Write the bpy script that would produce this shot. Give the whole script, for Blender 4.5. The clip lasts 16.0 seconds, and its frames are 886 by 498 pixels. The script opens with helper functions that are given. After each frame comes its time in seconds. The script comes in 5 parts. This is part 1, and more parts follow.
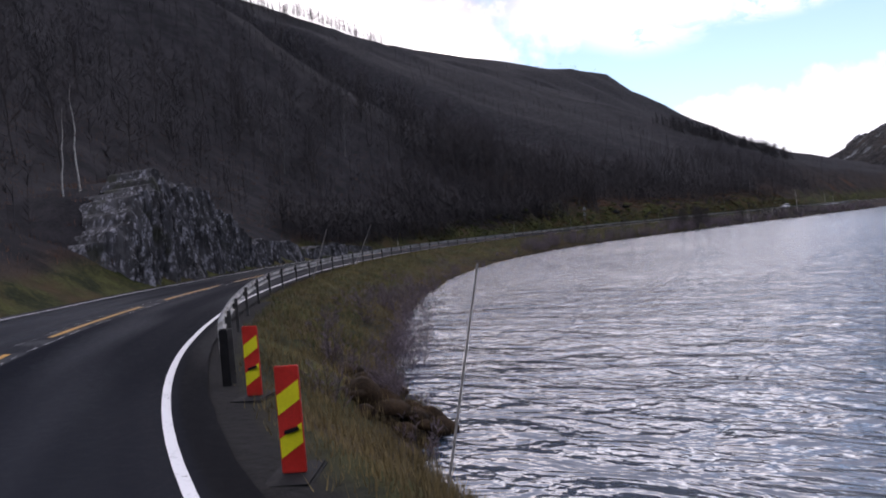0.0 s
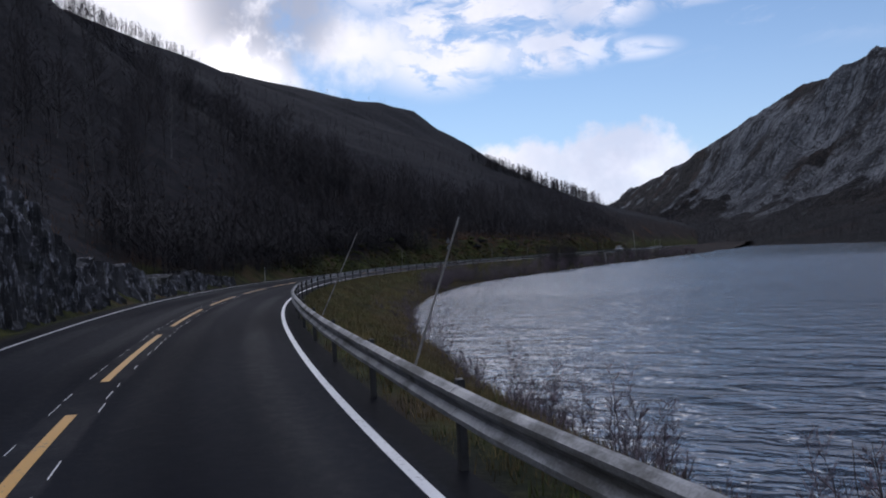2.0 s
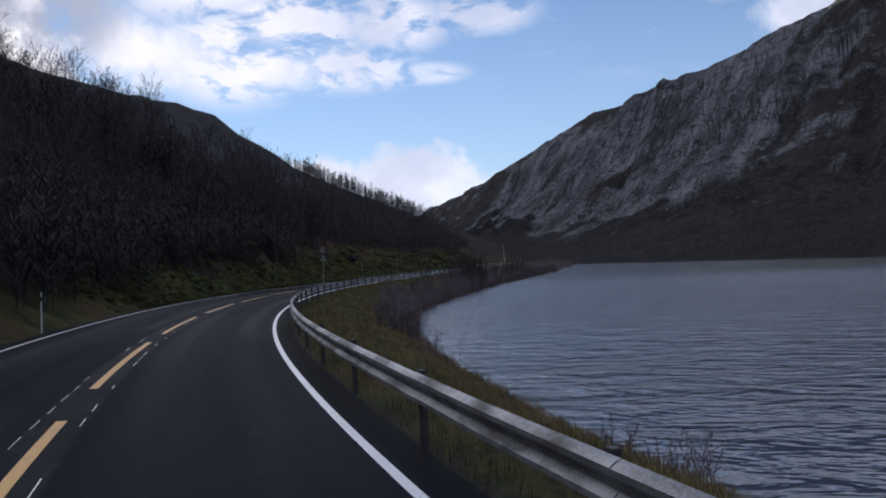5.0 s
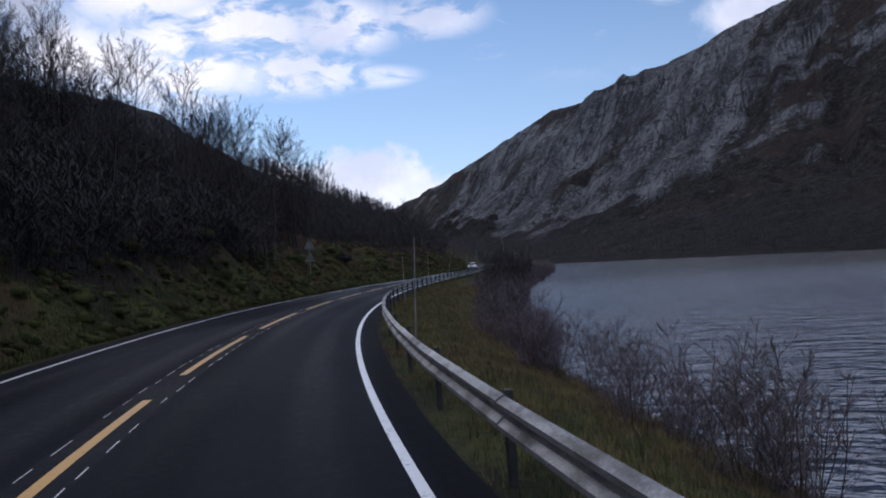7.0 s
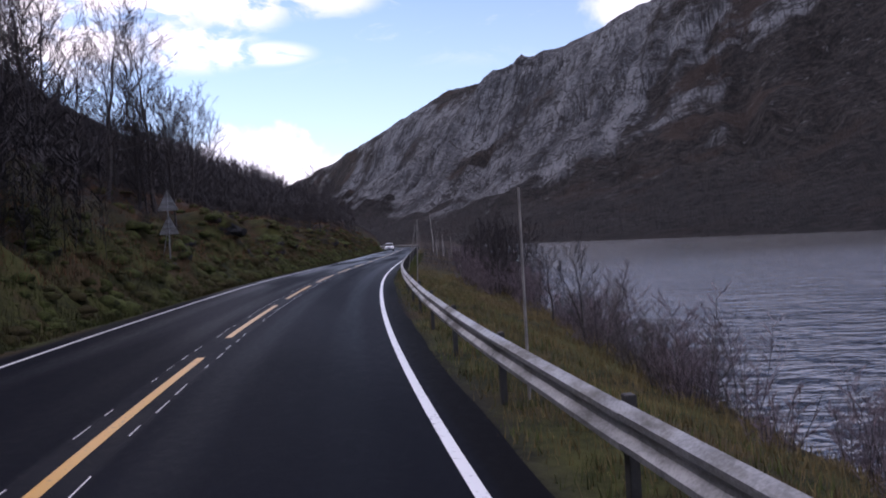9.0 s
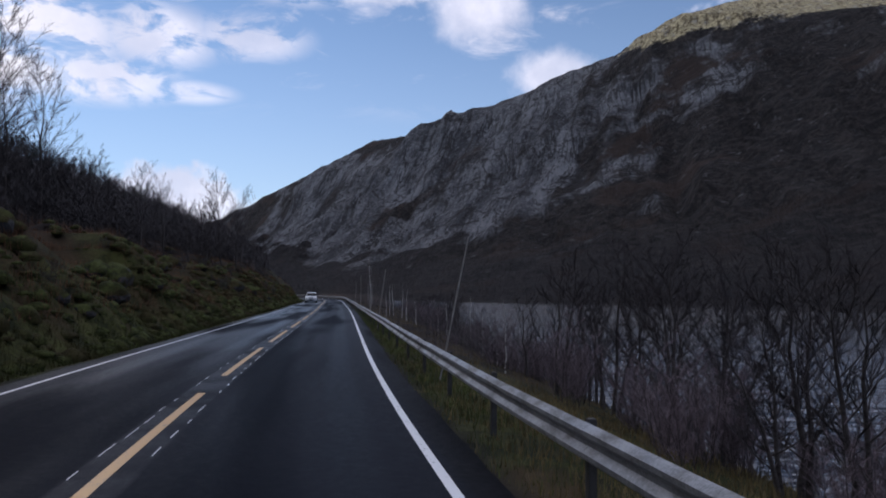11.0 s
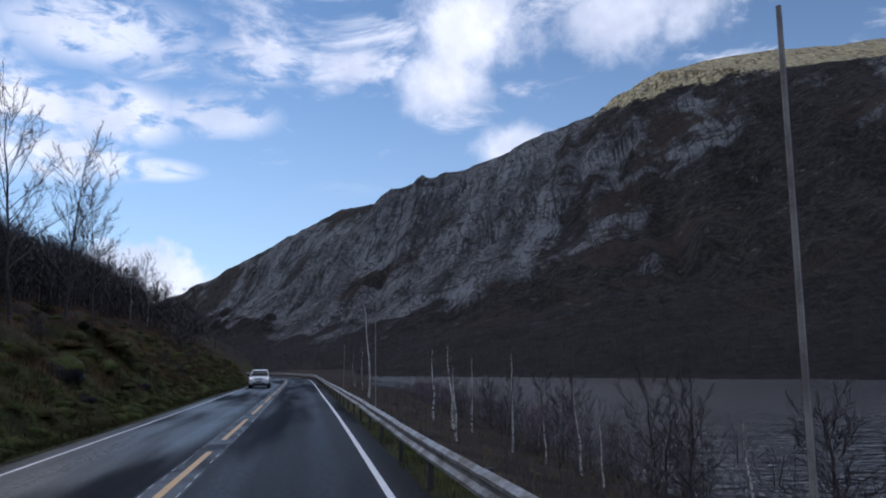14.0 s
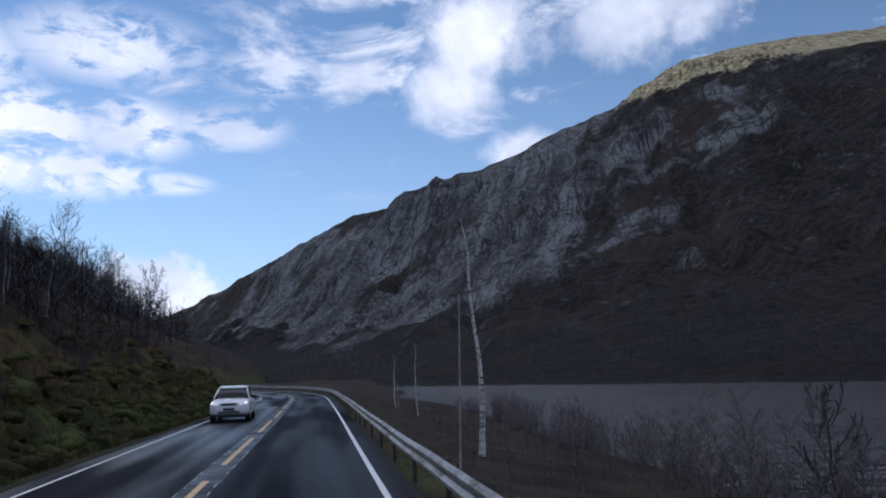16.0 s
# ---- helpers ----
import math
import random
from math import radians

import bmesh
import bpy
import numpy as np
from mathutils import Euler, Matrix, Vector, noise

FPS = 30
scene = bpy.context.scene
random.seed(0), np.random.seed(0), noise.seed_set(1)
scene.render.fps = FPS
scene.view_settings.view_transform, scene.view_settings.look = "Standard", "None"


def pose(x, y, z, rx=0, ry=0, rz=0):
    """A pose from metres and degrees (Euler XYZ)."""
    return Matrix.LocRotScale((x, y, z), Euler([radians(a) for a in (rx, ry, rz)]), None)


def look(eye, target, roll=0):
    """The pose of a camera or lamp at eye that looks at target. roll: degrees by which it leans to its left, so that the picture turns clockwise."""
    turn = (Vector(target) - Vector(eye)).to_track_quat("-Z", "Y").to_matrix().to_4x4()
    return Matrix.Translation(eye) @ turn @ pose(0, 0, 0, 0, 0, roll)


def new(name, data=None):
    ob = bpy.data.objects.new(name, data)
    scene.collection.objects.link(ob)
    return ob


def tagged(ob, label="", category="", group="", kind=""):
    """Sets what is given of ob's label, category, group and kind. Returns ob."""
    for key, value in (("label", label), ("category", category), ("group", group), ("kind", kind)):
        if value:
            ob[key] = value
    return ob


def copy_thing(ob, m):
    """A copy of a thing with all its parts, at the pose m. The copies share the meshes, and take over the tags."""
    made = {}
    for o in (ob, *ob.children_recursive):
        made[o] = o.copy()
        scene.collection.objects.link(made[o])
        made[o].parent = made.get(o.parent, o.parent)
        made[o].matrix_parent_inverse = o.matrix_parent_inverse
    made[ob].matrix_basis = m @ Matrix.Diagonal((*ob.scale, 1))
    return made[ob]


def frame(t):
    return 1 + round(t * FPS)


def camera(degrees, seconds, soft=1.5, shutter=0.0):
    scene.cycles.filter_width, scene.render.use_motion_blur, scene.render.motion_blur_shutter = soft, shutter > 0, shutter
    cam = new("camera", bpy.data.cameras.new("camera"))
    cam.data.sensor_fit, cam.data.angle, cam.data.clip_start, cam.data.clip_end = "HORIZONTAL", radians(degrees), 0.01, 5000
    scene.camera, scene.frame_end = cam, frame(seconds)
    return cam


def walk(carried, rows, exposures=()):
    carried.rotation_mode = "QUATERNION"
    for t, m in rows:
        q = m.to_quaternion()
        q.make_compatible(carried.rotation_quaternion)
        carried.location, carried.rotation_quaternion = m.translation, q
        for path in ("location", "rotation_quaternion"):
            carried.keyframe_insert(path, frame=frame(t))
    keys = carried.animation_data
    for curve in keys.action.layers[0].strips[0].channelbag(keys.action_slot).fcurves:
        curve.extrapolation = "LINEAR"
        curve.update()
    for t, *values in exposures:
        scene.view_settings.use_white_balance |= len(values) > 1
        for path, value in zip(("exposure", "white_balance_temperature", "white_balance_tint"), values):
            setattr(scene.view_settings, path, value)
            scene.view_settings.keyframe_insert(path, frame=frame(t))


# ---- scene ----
cam = camera(56.29, 16.0, soft=1.9)

PATH = [
    (0, pose(2.035, -0.553, 1.621, 88.84, 4.76, -47.61)),
    (0.5, pose(4.778, 6.305, 1.607, 89.55, 2.73, -49.62)),
    (1, pose(8.208, 12.825, 1.620, 89.37, 2.26, -53.97)),
    (1.5, pose(12.288, 18.983, 1.660, 89.68, 3.03, -58.16)),
    (2, pose(16.846, 24.803, 1.715, 90.37, 2.77, -62.06)),
    (2.5, pose(21.907, 30.247, 1.731, 90.09, 2.22, -65.37)),
    (3, pose(27.288, 35.544, 1.744, 90.09, 1.87, -68.03)),
    (3.5, pose(32.994, 40.652, 1.748, 90.52, 1.57, -70.54)),
    (4, pose(38.997, 45.557, 1.742, 90.77, 1.68, -72.91)),
    (4.5, pose(45.307, 50.255, 1.734, 90.96, 2.00, -74.76)),
    (5, pose(51.972, 54.694, 1.729, 90.99, 2.36, -76.23)),
    (5.5, pose(58.986, 58.851, 1.723, 91.02, 2.78, -76.98)),
    (6, pose(66.308, 62.750, 1.715, 91.03, 3.17, -77.44)),
    (6.5, pose(73.832, 66.376, 1.708, 91.04, 3.45, -78.10)),
    (7, pose(81.463, 69.722, 1.703, 91.04, 3.57, -79.35)),
    (7.5, pose(89.205, 72.772, 1.703, 89.88, 3.14, -81.26)),
    (8, pose(97.064, 75.484, 1.705, 88.99, 3.23, -83.14)),
    (8.5, pose(105.039, 77.890, 1.710, 88.81, 2.68, -85.15)),
    (9, pose(113.160, 79.906, 1.715, 89.36, 3.14, -86.91)),
    (9.5, pose(121.385, 81.646, 1.723, 90.11, 2.72, -89.01)),
    (10, pose(129.704, 83.158, 1.736, 91.01, 1.71, -90.70)),
    (10.5, pose(138.152, 84.488, 1.749, 92.00, 0.51, -91.91)),
    (11, pose(146.756, 85.667, 1.748, 93.03, -0.49, -92.95)),
    (11.5, pose(155.505, 86.659, 1.746, 94.06, -0.91, -94.10)),
    (12, pose(164.406, 87.389, 1.752, 95.11, -0.24, -94.50)),
    (12.5, pose(173.417, 87.981, 1.761, 97.30, 0.10, -95.06)),
    (13, pose(182.494, 88.516, 1.767, 97.94, 0.70, -95.11)),
    (13.5, pose(191.618, 89.136, 1.769, 98.25, 1.14, -95.07)),
    (14, pose(200.792, 89.763, 1.770, 98.04, 0.73, -95.07)),
    (14.5, pose(209.995, 90.471, 1.771, 97.28, 0.39, -94.75)),
    (15, pose(219.222, 91.125, 1.815, 97.23, 0.81, -94.24)),
    (15.5, pose(228.465, 91.787, 1.845, 97.63, 0.90, -94.15)),
    (16, pose(237.727, 92.441, 1.885, 98.58, 1.91, -94.07)),
]
EXPOSURES = [(0, 0.72, 6650, 24), (0.5, 0.46, 6500, 23), (1, 0.26, 6350, 21), (2, 0.0, 6100, 18), (4.7, 0.02, 6150, 18), (7, 0.1, 6100, 19),
             (8, 0.5, 6400, 27), (9.2, 0.72, 6500, 32), (11.3, 0.0, 6150, 19), (12.5, 0.14, 6050, 17), (16, 0.14, 5950, 16)]
walk(cam, PATH, EXPOSURES)

# ---------------- world and sun ----------------
SUN_AZ, SUN_EL = 49.3, 13.3


def direction(az, el):
    a, e = radians(az), radians(el)
    return (math.sin(a) * math.cos(e), math.cos(a) * math.cos(e), math.sin(e))


class Graph:
    """A small helper to wire nodes."""

    def __init__(self, tree):
        self.t = tree
        tree.nodes.clear()

    def node(self, kind, ins=None, **props):
        n = self.t.nodes.new(kind)
        for k, v in props.items():
            setattr(n, k, v)
        for k, v in (ins or {}).items():
            self.put(n.inputs[k], v)
        return n

    def put(self, socket, v):
        if isinstance(v, bpy.types.NodeSocket):
            self.t.links.new(v, socket)
        else:
            socket.default_value = v

    def math(self, op, a, b=0.0, clamp=False):
        n = self.node("ShaderNodeMath", operation=op, use_clamp=clamp)
        self.put(n.inputs[0], a)
        self.put(n.inputs[1], b)
        return n.outputs[0]

    def vec(self, op, a, b=(0, 0, 0)):
        n = self.node("ShaderNodeVectorMath", operation=op)
        self.put(n.inputs[0], a)
        if op == "SCALE":
            self.put(n.inputs[3], b)
        else:
            self.put(n.inputs[1], b)
        return n.outputs["Value"] if op in ("DOT_PRODUCT", "LENGTH") else n.outputs["Vector"]

    def noise(self, vector, scale, detail=4.0, rough=0.55, distort=0.0):
        n = self.node("ShaderNodeTexNoise", {"Vector": vector, "Scale": scale, "Detail": detail, "Roughness": rough, "Distortion": distort})
        return n.outputs["Fac"]

    def ramp(self, v, lo, hi, a=0.0, b=1.0):
        n = self.node("ShaderNodeMapRange", {"Value": v, "From Min": lo, "From Max": hi, "To Min": a, "To Max": b}, interpolation_type="SMOOTHSTEP")
        return n.outputs["Result"]

    def mix(self, f, a, b):
        n = self.node("ShaderNodeMix", data_type="RGBA")
        self.put(n.inputs[0], f)
        self.put(n.inputs[6], a)
        self.put(n.inputs[7], b)
        return n.outputs[2]

    def scaled(self, vector, s):
        n = self.node("ShaderNodeMapping", {"Vector": vector, "Scale": s})
        return n.outputs["Vector"]


world = bpy.data.worlds.new("sky")
scene.world = world
world.use_nodes = True
g = Graph(world.node_tree)
ray = g.node("ShaderNodeTexCoord").outputs["Generated"]
sky = g.node("ShaderNodeTexSky", sky_type="NISHITA", sun_disc=False, sun_elevation=radians(SUN_EL), sun_rotation=radians(SUN_AZ), altitude=300.0, dust_density=0.0, ozone_density=3.0)
part_z = g.node("ShaderNodeSeparateXYZ", {"Vector": ray}).outputs["Z"]
flat = g.math("MAXIMUM", g.math("ADD", part_z, 0.10), 0.05)
plane = g.node("ShaderNodeVectorMath", operation="DIVIDE")
g.put(plane.inputs[0], ray)
g.put(plane.inputs[1], g.node("ShaderNodeCombineXYZ", {"X": flat, "Y": flat, "Z": flat}).outputs[0])
plane = g.scaled(plane.outputs["Vector"], (1.0, 1.0, 0.0))
fine = g.noise(ray, 16.0, 6.0, 0.6)
wisp = g.noise(plane, 2.6, 7.0, 0.62, 0.6)
cover = g.noise(plane, 0.9, 3.0, 0.5)
veil = g.ramp(g.math("ADD", wisp, g.math("MULTIPLY", cover, 0.55)), 0.80, 1.0)
cloud = g.math("MULTIPLY", veil, g.ramp(part_z, 0.19, 0.30))
# broken cloud above the view, added to light the land and the lake
cloud = g.math("MAXIMUM", cloud, g.math("MULTIPLY", g.ramp(part_z, 0.41, 0.54), g.ramp(wisp, 0.34, 0.52)))
# single clouds: azimuth, elevation, inner and outer radius in degrees, flattening, fullness
# the last two lie out of view, added to brighten the lake
for az, el, r0, r1, squash, full in ((74.0, 4.6, 4.2, 6.2, 0.62, 1.0), (67.5, 5.2, 3.4, 5.2, 0.55, 1.0), (79.0, 3.6, 2.0, 5.6, 0.6, 0.9),
                                     (44.0, 16.0, 6.0, 14.0, 0.8, 1.0), (56.0, 14.5, 2.0, 7.0, 0.5, 0.95), (64.5, 13.2, 0.5, 6.0, 0.28, 0.9),
                                     (95.5, 19.3, 1.0, 4.2, 0.8, 1.0), (98.0, 23.0, 2.0, 6.0, 0.7, 1.0),
                                     (108.5, 23.5, 2.0, 7.0, 0.5, 0.9), (100.5, 14.6, 1.0, 3.6, 0.6, 1.0), (106.0, 33.0, 7.0, 17.0, 0.6, 0.95), (128.0, 38.0, 8.0, 19.0, 0.6, 0.9)):
    c = Vector(direction(az, el))
    side = Vector((c.y, -c.x, 0)).normalized()
    up = side.cross(c)
    dx = g.vec("DOT_PRODUCT", ray, tuple(side))
    dy = g.math("DIVIDE", g.vec("DOT_PRODUCT", ray, tuple(up)), squash)
    ahead = g.ramp(g.vec("DOT_PRODUCT", ray, tuple(c)), 0.2, 0.5)
    far = g.math("SQRT", g.math("ADD", g.math("MULTIPLY", dx, dx), g.math("MULTIPLY", dy, dy)))
    far = g.math("ADD", far, g.math("MULTIPLY", g.math("SUBTRACT", fine, 0.5), math.sin(radians(r1)) * 1.5))
    blob = g.ramp(far, math.sin(radians(r0)), math.sin(radians(r1)), full, 0.0)
    cloud = g.math("MAXIMUM", cloud, g.math("MULTIPLY", blob, ahead))
# broken altocumulus: azimuth, elevation, radius in degrees
puff = g.ramp(g.noise(g.scaled(ray, (1.0, 1.0, 2.4)), 17.0, 7.0, 0.6, 0.5), 0.38, 0.56)
for az, el, r1, squash, full in ((66.5, 16.0, 7.0, 0.5, 1.0), (73.5, 16.4, 5.0, 0.55, 0.95), (79.5, 16.8, 5.0, 0.4, 0.85), (72.0, 21.5, 8.0, 0.4, 0.75), (82.5, 20.5, 5.0, 0.4, 0.8), (60.0, 19.5, 9.0, 0.5, 0.9), (70.0, 13.4, 6.5, 0.32, 0.95), (62.5, 14.2, 7.0, 0.6, 1.0), (75.5, 13.0, 4.0, 0.25, 0.7)):
    c = Vector(direction(az, el))
    side = Vector((c.y, -c.x, 0)).normalized()
    up = side.cross(c)
    dx = g.vec("DOT_PRODUCT", ray, tuple(side))
    dy = g.math("DIVIDE", g.vec("DOT_PRODUCT", ray, tuple(up)), squash)
    ahead = g.ramp(g.vec("DOT_PRODUCT", ray, tuple(c)), 0.2, 0.5)
    far = g.math("SQRT", g.math("ADD", g.math("MULTIPLY", dx, dx), g.math("MULTIPLY", dy, dy)))
    blob = g.ramp(far, math.sin(radians(r1 * 0.35)), math.sin(radians(r1)), full, 0.0)
    cloud = g.math("MAXIMUM", cloud, g.math("MULTIPLY", g.math("MULTIPLY", blob, ahead), puff))
cloud = g.math("MULTIPLY", cloud, g.ramp(fine, 0.25, 0.75, 0.78, 0.98))
# thin haze above the horizon
haze = g.ramp(part_z, 0.0, 0.42, 0.40, 0.05)
shade = g.ramp(g.noise(ray, 9.0, 5.0, 0.6), 0.35, 0.7)
white = g.mix(shade, (5.9, 6.3, 7.1, 1), (8.6, 8.8, 9.2, 1))
glow = g.ramp(g.vec("DOT_PRODUCT", ray, direction(SUN_AZ, SUN_EL)), 0.90, 1.0, 0.0, 1.0)
white = g.mix(glow, white, (9.4, 9.2, 8.9, 1))
# the sun's disc glowing through thin cloud
core = g.ramp(g.vec("DOT_PRODUCT", ray, direction(SUN_AZ, SUN_EL)), math.cos(radians(3.0)), math.cos(radians(0.4)))
white = g.mix(core, white, (18.0, 17.0, 15.5, 1))
# grey undersides of the thick cloud over the sun
heavy = g.ramp(g.vec("DOT_PRODUCT", ray, direction(51.0, 17.4)), math.cos(radians(6.0)), math.cos(radians(2.2)))
heavy = g.math("MULTIPLY", heavy, g.ramp(g.noise(ray, 14.0, 5.0, 0.6), 0.25, 0.48))
white = g.mix(g.math("MULTIPLY", heavy, 0.85), white, (3.2, 3.4, 3.9, 1))
back = g.node("ShaderNodeBackground", {"Color": g.mix(cloud, g.mix(haze, sky.outputs[0], (4.9, 6.1, 8.0, 1)), white), "Strength": 0.115})
g.node("ShaderNodeOutputWorld", {"Surface": back.outputs[0]})

lamp = bpy.data.lights.new("sun", "SUN")
lamp.energy, lamp.angle, lamp.color = 0.4, radians(45), (1.0, 0.94, 0.86)
sun = new("sun", lamp)
sun.matrix_world = look(direction(SUN_AZ, SUN_EL), (0, 0, 0))


# ---------------- materials ----------------
def material(name, build):
    m = bpy.data.materials.new(name)
    m.use_nodes = True
    g = Graph(m.node_tree)
    g.pos = g.node("ShaderNodeNewGeometry").outputs["Position"]
    color, rough, height, extra = build(g)
    ins = {"Base Color": color, "Roughness": rough}
    ins.update(extra)
    p = g.node("ShaderNodeBsdfPrincipled", ins)
    if height is not None:
        strength, dist, h = height
        b = g.node("ShaderNodeBump", {"Strength": strength, "Distance": dist, "Height": h})
        g.put(p.inputs["Normal"], b.outputs[0])
    g.node("ShaderNodeOutputMaterial", {"Surface": p.outputs[0]})
    return m


def tint(name, base, vary=0.25, scale=8.0, rough=0.7, metal=0.0, bump=0.3, fine=60.0, dist=0.01, spec=0.4):
    """A plain surface with two scales of variation."""
    def build(g):
        lo = [c * (1 - vary) for c in base] + [1]
        hi = [min(1, c * (1 + vary)) for c in base] + [1]
        n1, n2 = g.noise(g.pos, scale, 4.0), g.noise(g.pos, fine, 3.0)
        f = g.math("ADD", g.math("MULTIPLY", n1, 0.65), g.math("MULTIPLY", n2, 0.35))
        col = g.mix(g.ramp(f, 0.35, 0.65), tuple(lo), tuple(hi))
        r = g.ramp(n1, 0.3, 0.7, max(0, rough - 0.1), min(1, rough + 0.1))
        return col, r, (bump, dist, f), {"Metallic": metal, "Specular IOR Level": spec}
    return material(name, build)


def asphalt_build(g):
    across = g.node("ShaderNodeAttribute", attribute_name="across").outputs["Fac"]
    damp = g.node("ShaderNodeAttribute", attribute_name="damp").outputs["Fac"]
    grit = g.noise(g.pos, 150.0, 2.0, 0.7)
    s_ = g.node("ShaderNodeAttribute", attribute_name="along").outputs["Fac"]
    laid = g.node("ShaderNodeCombineXYZ", {"X": g.math("MULTIPLY", s_, 0.05), "Y": g.math("MULTIPLY", across, 0.55), "Z": 0.0}).outputs[0]
    patch = g.noise(laid, 1.0, 2.0, 0.45, 0.2)
    speck = g.noise(g.pos, 9.0, 4.0, 0.65)
    # wheel tracks: four bands polished by tyres
    side = g.math("ABSOLUTE", across)
    lane = g.math("SUBTRACT", side, 1.6)
    track = g.ramp(g.math("ABSOLUTE", g.math("SUBTRACT", g.math("ABSOLUTE", lane), 0.78)), 0.1, 0.45, 1.0, 0.0)
    track = g.math("MULTIPLY", track, g.ramp(patch, 0.3, 0.6, 0.5, 1.0))
    col = g.mix(g.ramp(patch, 0.35, 0.65), (0.0062, 0.0072, 0.0115, 1), (0.0112, 0.0130, 0.0190, 1))
    col = g.mix(g.math("MULTIPLY", g.ramp(speck, 0.5, 0.7), 0.35), col, (0.024, 0.028, 0.036, 1))
    col = g.mix(g.math("MULTIPLY", g.ramp(grit, 0.55, 0.75), 0.4), col, (0.042, 0.046, 0.054, 1))
    col = g.mix(g.math("MULTIPLY", track, 0.35), col, (0.008, 0.010, 0.014, 1))
    col = g.mix(g.ramp(side, 3.28, 3.42, 0.0, 0.7), col, (0.010, 0.010, 0.011, 1))
    # the milled strip holds water; its wet glare is put into a paler colour
    strip_ = g.math("MULTIPLY", g.ramp(side, 0.26, 0.36, 1.0, 0.0), g.ramp(g.noise(g.scaled(g.pos, (1.0, 1.0, 1.0)), 0.5, 4.0), 0.35, 0.6, 0.3, 1.0))
    col = g.mix(g.math("MULTIPLY", g.math("MULTIPLY", strip_, damp), 0.35), col, (0.040, 0.042, 0.046, 1))
    # sky sheen on the oncoming lane is put in as extra gloss
    wet_sheen = g.math("MAXIMUM", g.math("MULTIPLY", g.math("MULTIPLY", g.ramp(patch, 0.38, 0.60), damp), g.ramp(across, -1.2, 0.2, 1.0, 0.35)), g.math("MULTIPLY", strip_, g.math("ADD", 0.05, g.math("MULTIPLY", damp, 0.95))))
    r = g.math("SUBTRACT", g.ramp(speck, 0.3, 0.7, 0.54, 0.64), g.math("MULTIPLY", track, 0.08))
    r = g.math("SUBTRACT", r, g.math("MULTIPLY", wet_sheen, 0.22))
    gloss = g.math("ADD", g.ramp(side, 3.26, 3.4, 0.008, 0.004), g.math("MULTIPLY", wet_sheen, 0.13))
    return col, r, (0.35, 0.004, grit), {"Specular IOR Level": gloss}


def paint_build(base):
    def build(g):
        wear = g.noise(g.pos, 18.0, 5.0, 0.7)
        big = g.noise(g.pos, 1.2, 2.0)
        col = g.mix(g.ramp(g.math("ADD", wear, g.math("MULTIPLY", big, 0.3)), 0.72, 0.86), (*base, 1), (0.08, 0.08, 0.08, 1))
        return col, 0.36, (0.3, 0.003, wear), {"Specular IOR Level": 0.35}
    return build


def ground_build(g):
    zone = g.node("ShaderNodeAttribute", attribute_name="wood").outputs["Fac"]
    big, mid, small = g.noise(g.pos, 0.06, 5.0), g.noise(g.pos, 0.45, 5.0, 0.6), g.noise(g.pos, 6.0, 5.0, 0.7)
    mixed = g.math("ADD", g.math("MULTIPLY", mid, 0.6), g.math("MULTIPLY", small, 0.4))
    verge = g.mix(g.ramp(mixed, 0.42, 0.6), (0.014, 0.018, 0.007, 1), (0.062, 0.064, 0.020, 1))
    verge = g.mix(g.ramp(g.noise(g.pos, 0.22, 4.0), 0.5, 0.65), verge, (0.058, 0.040, 0.020, 1))
    heath = g.mix(g.ramp(mixed, 0.4, 0.62), (0.012, 0.010, 0.010, 1), (0.042, 0.031, 0.025, 1))
    heath = g.mix(g.ramp(big, 0.56, 0.72), heath, (0.070, 0.033, 0.017, 1))
    near = g.ramp(zone, 1.0, 2.0, 1.0, 0.0)
    heath = g.mix(near, g.mix(g.ramp(mixed, 0.4, 0.62), (0.011, 0.011, 0.013, 1), (0.030, 0.028, 0.031, 1)), heath)
    col = g.mix(g.ramp(zone, 0.0, 1.0), verge, heath)
    col = g.mix(g.node("ShaderNodeAttribute", attribute_name="gravel").outputs["Fac"], col, g.mix(small, (0.008, 0.008, 0.009, 1), (0.030, 0.029, 0.028, 1)))
    return col, 0.95, (0.9, 0.12, mixed), {"Specular IOR Level": 0.1}


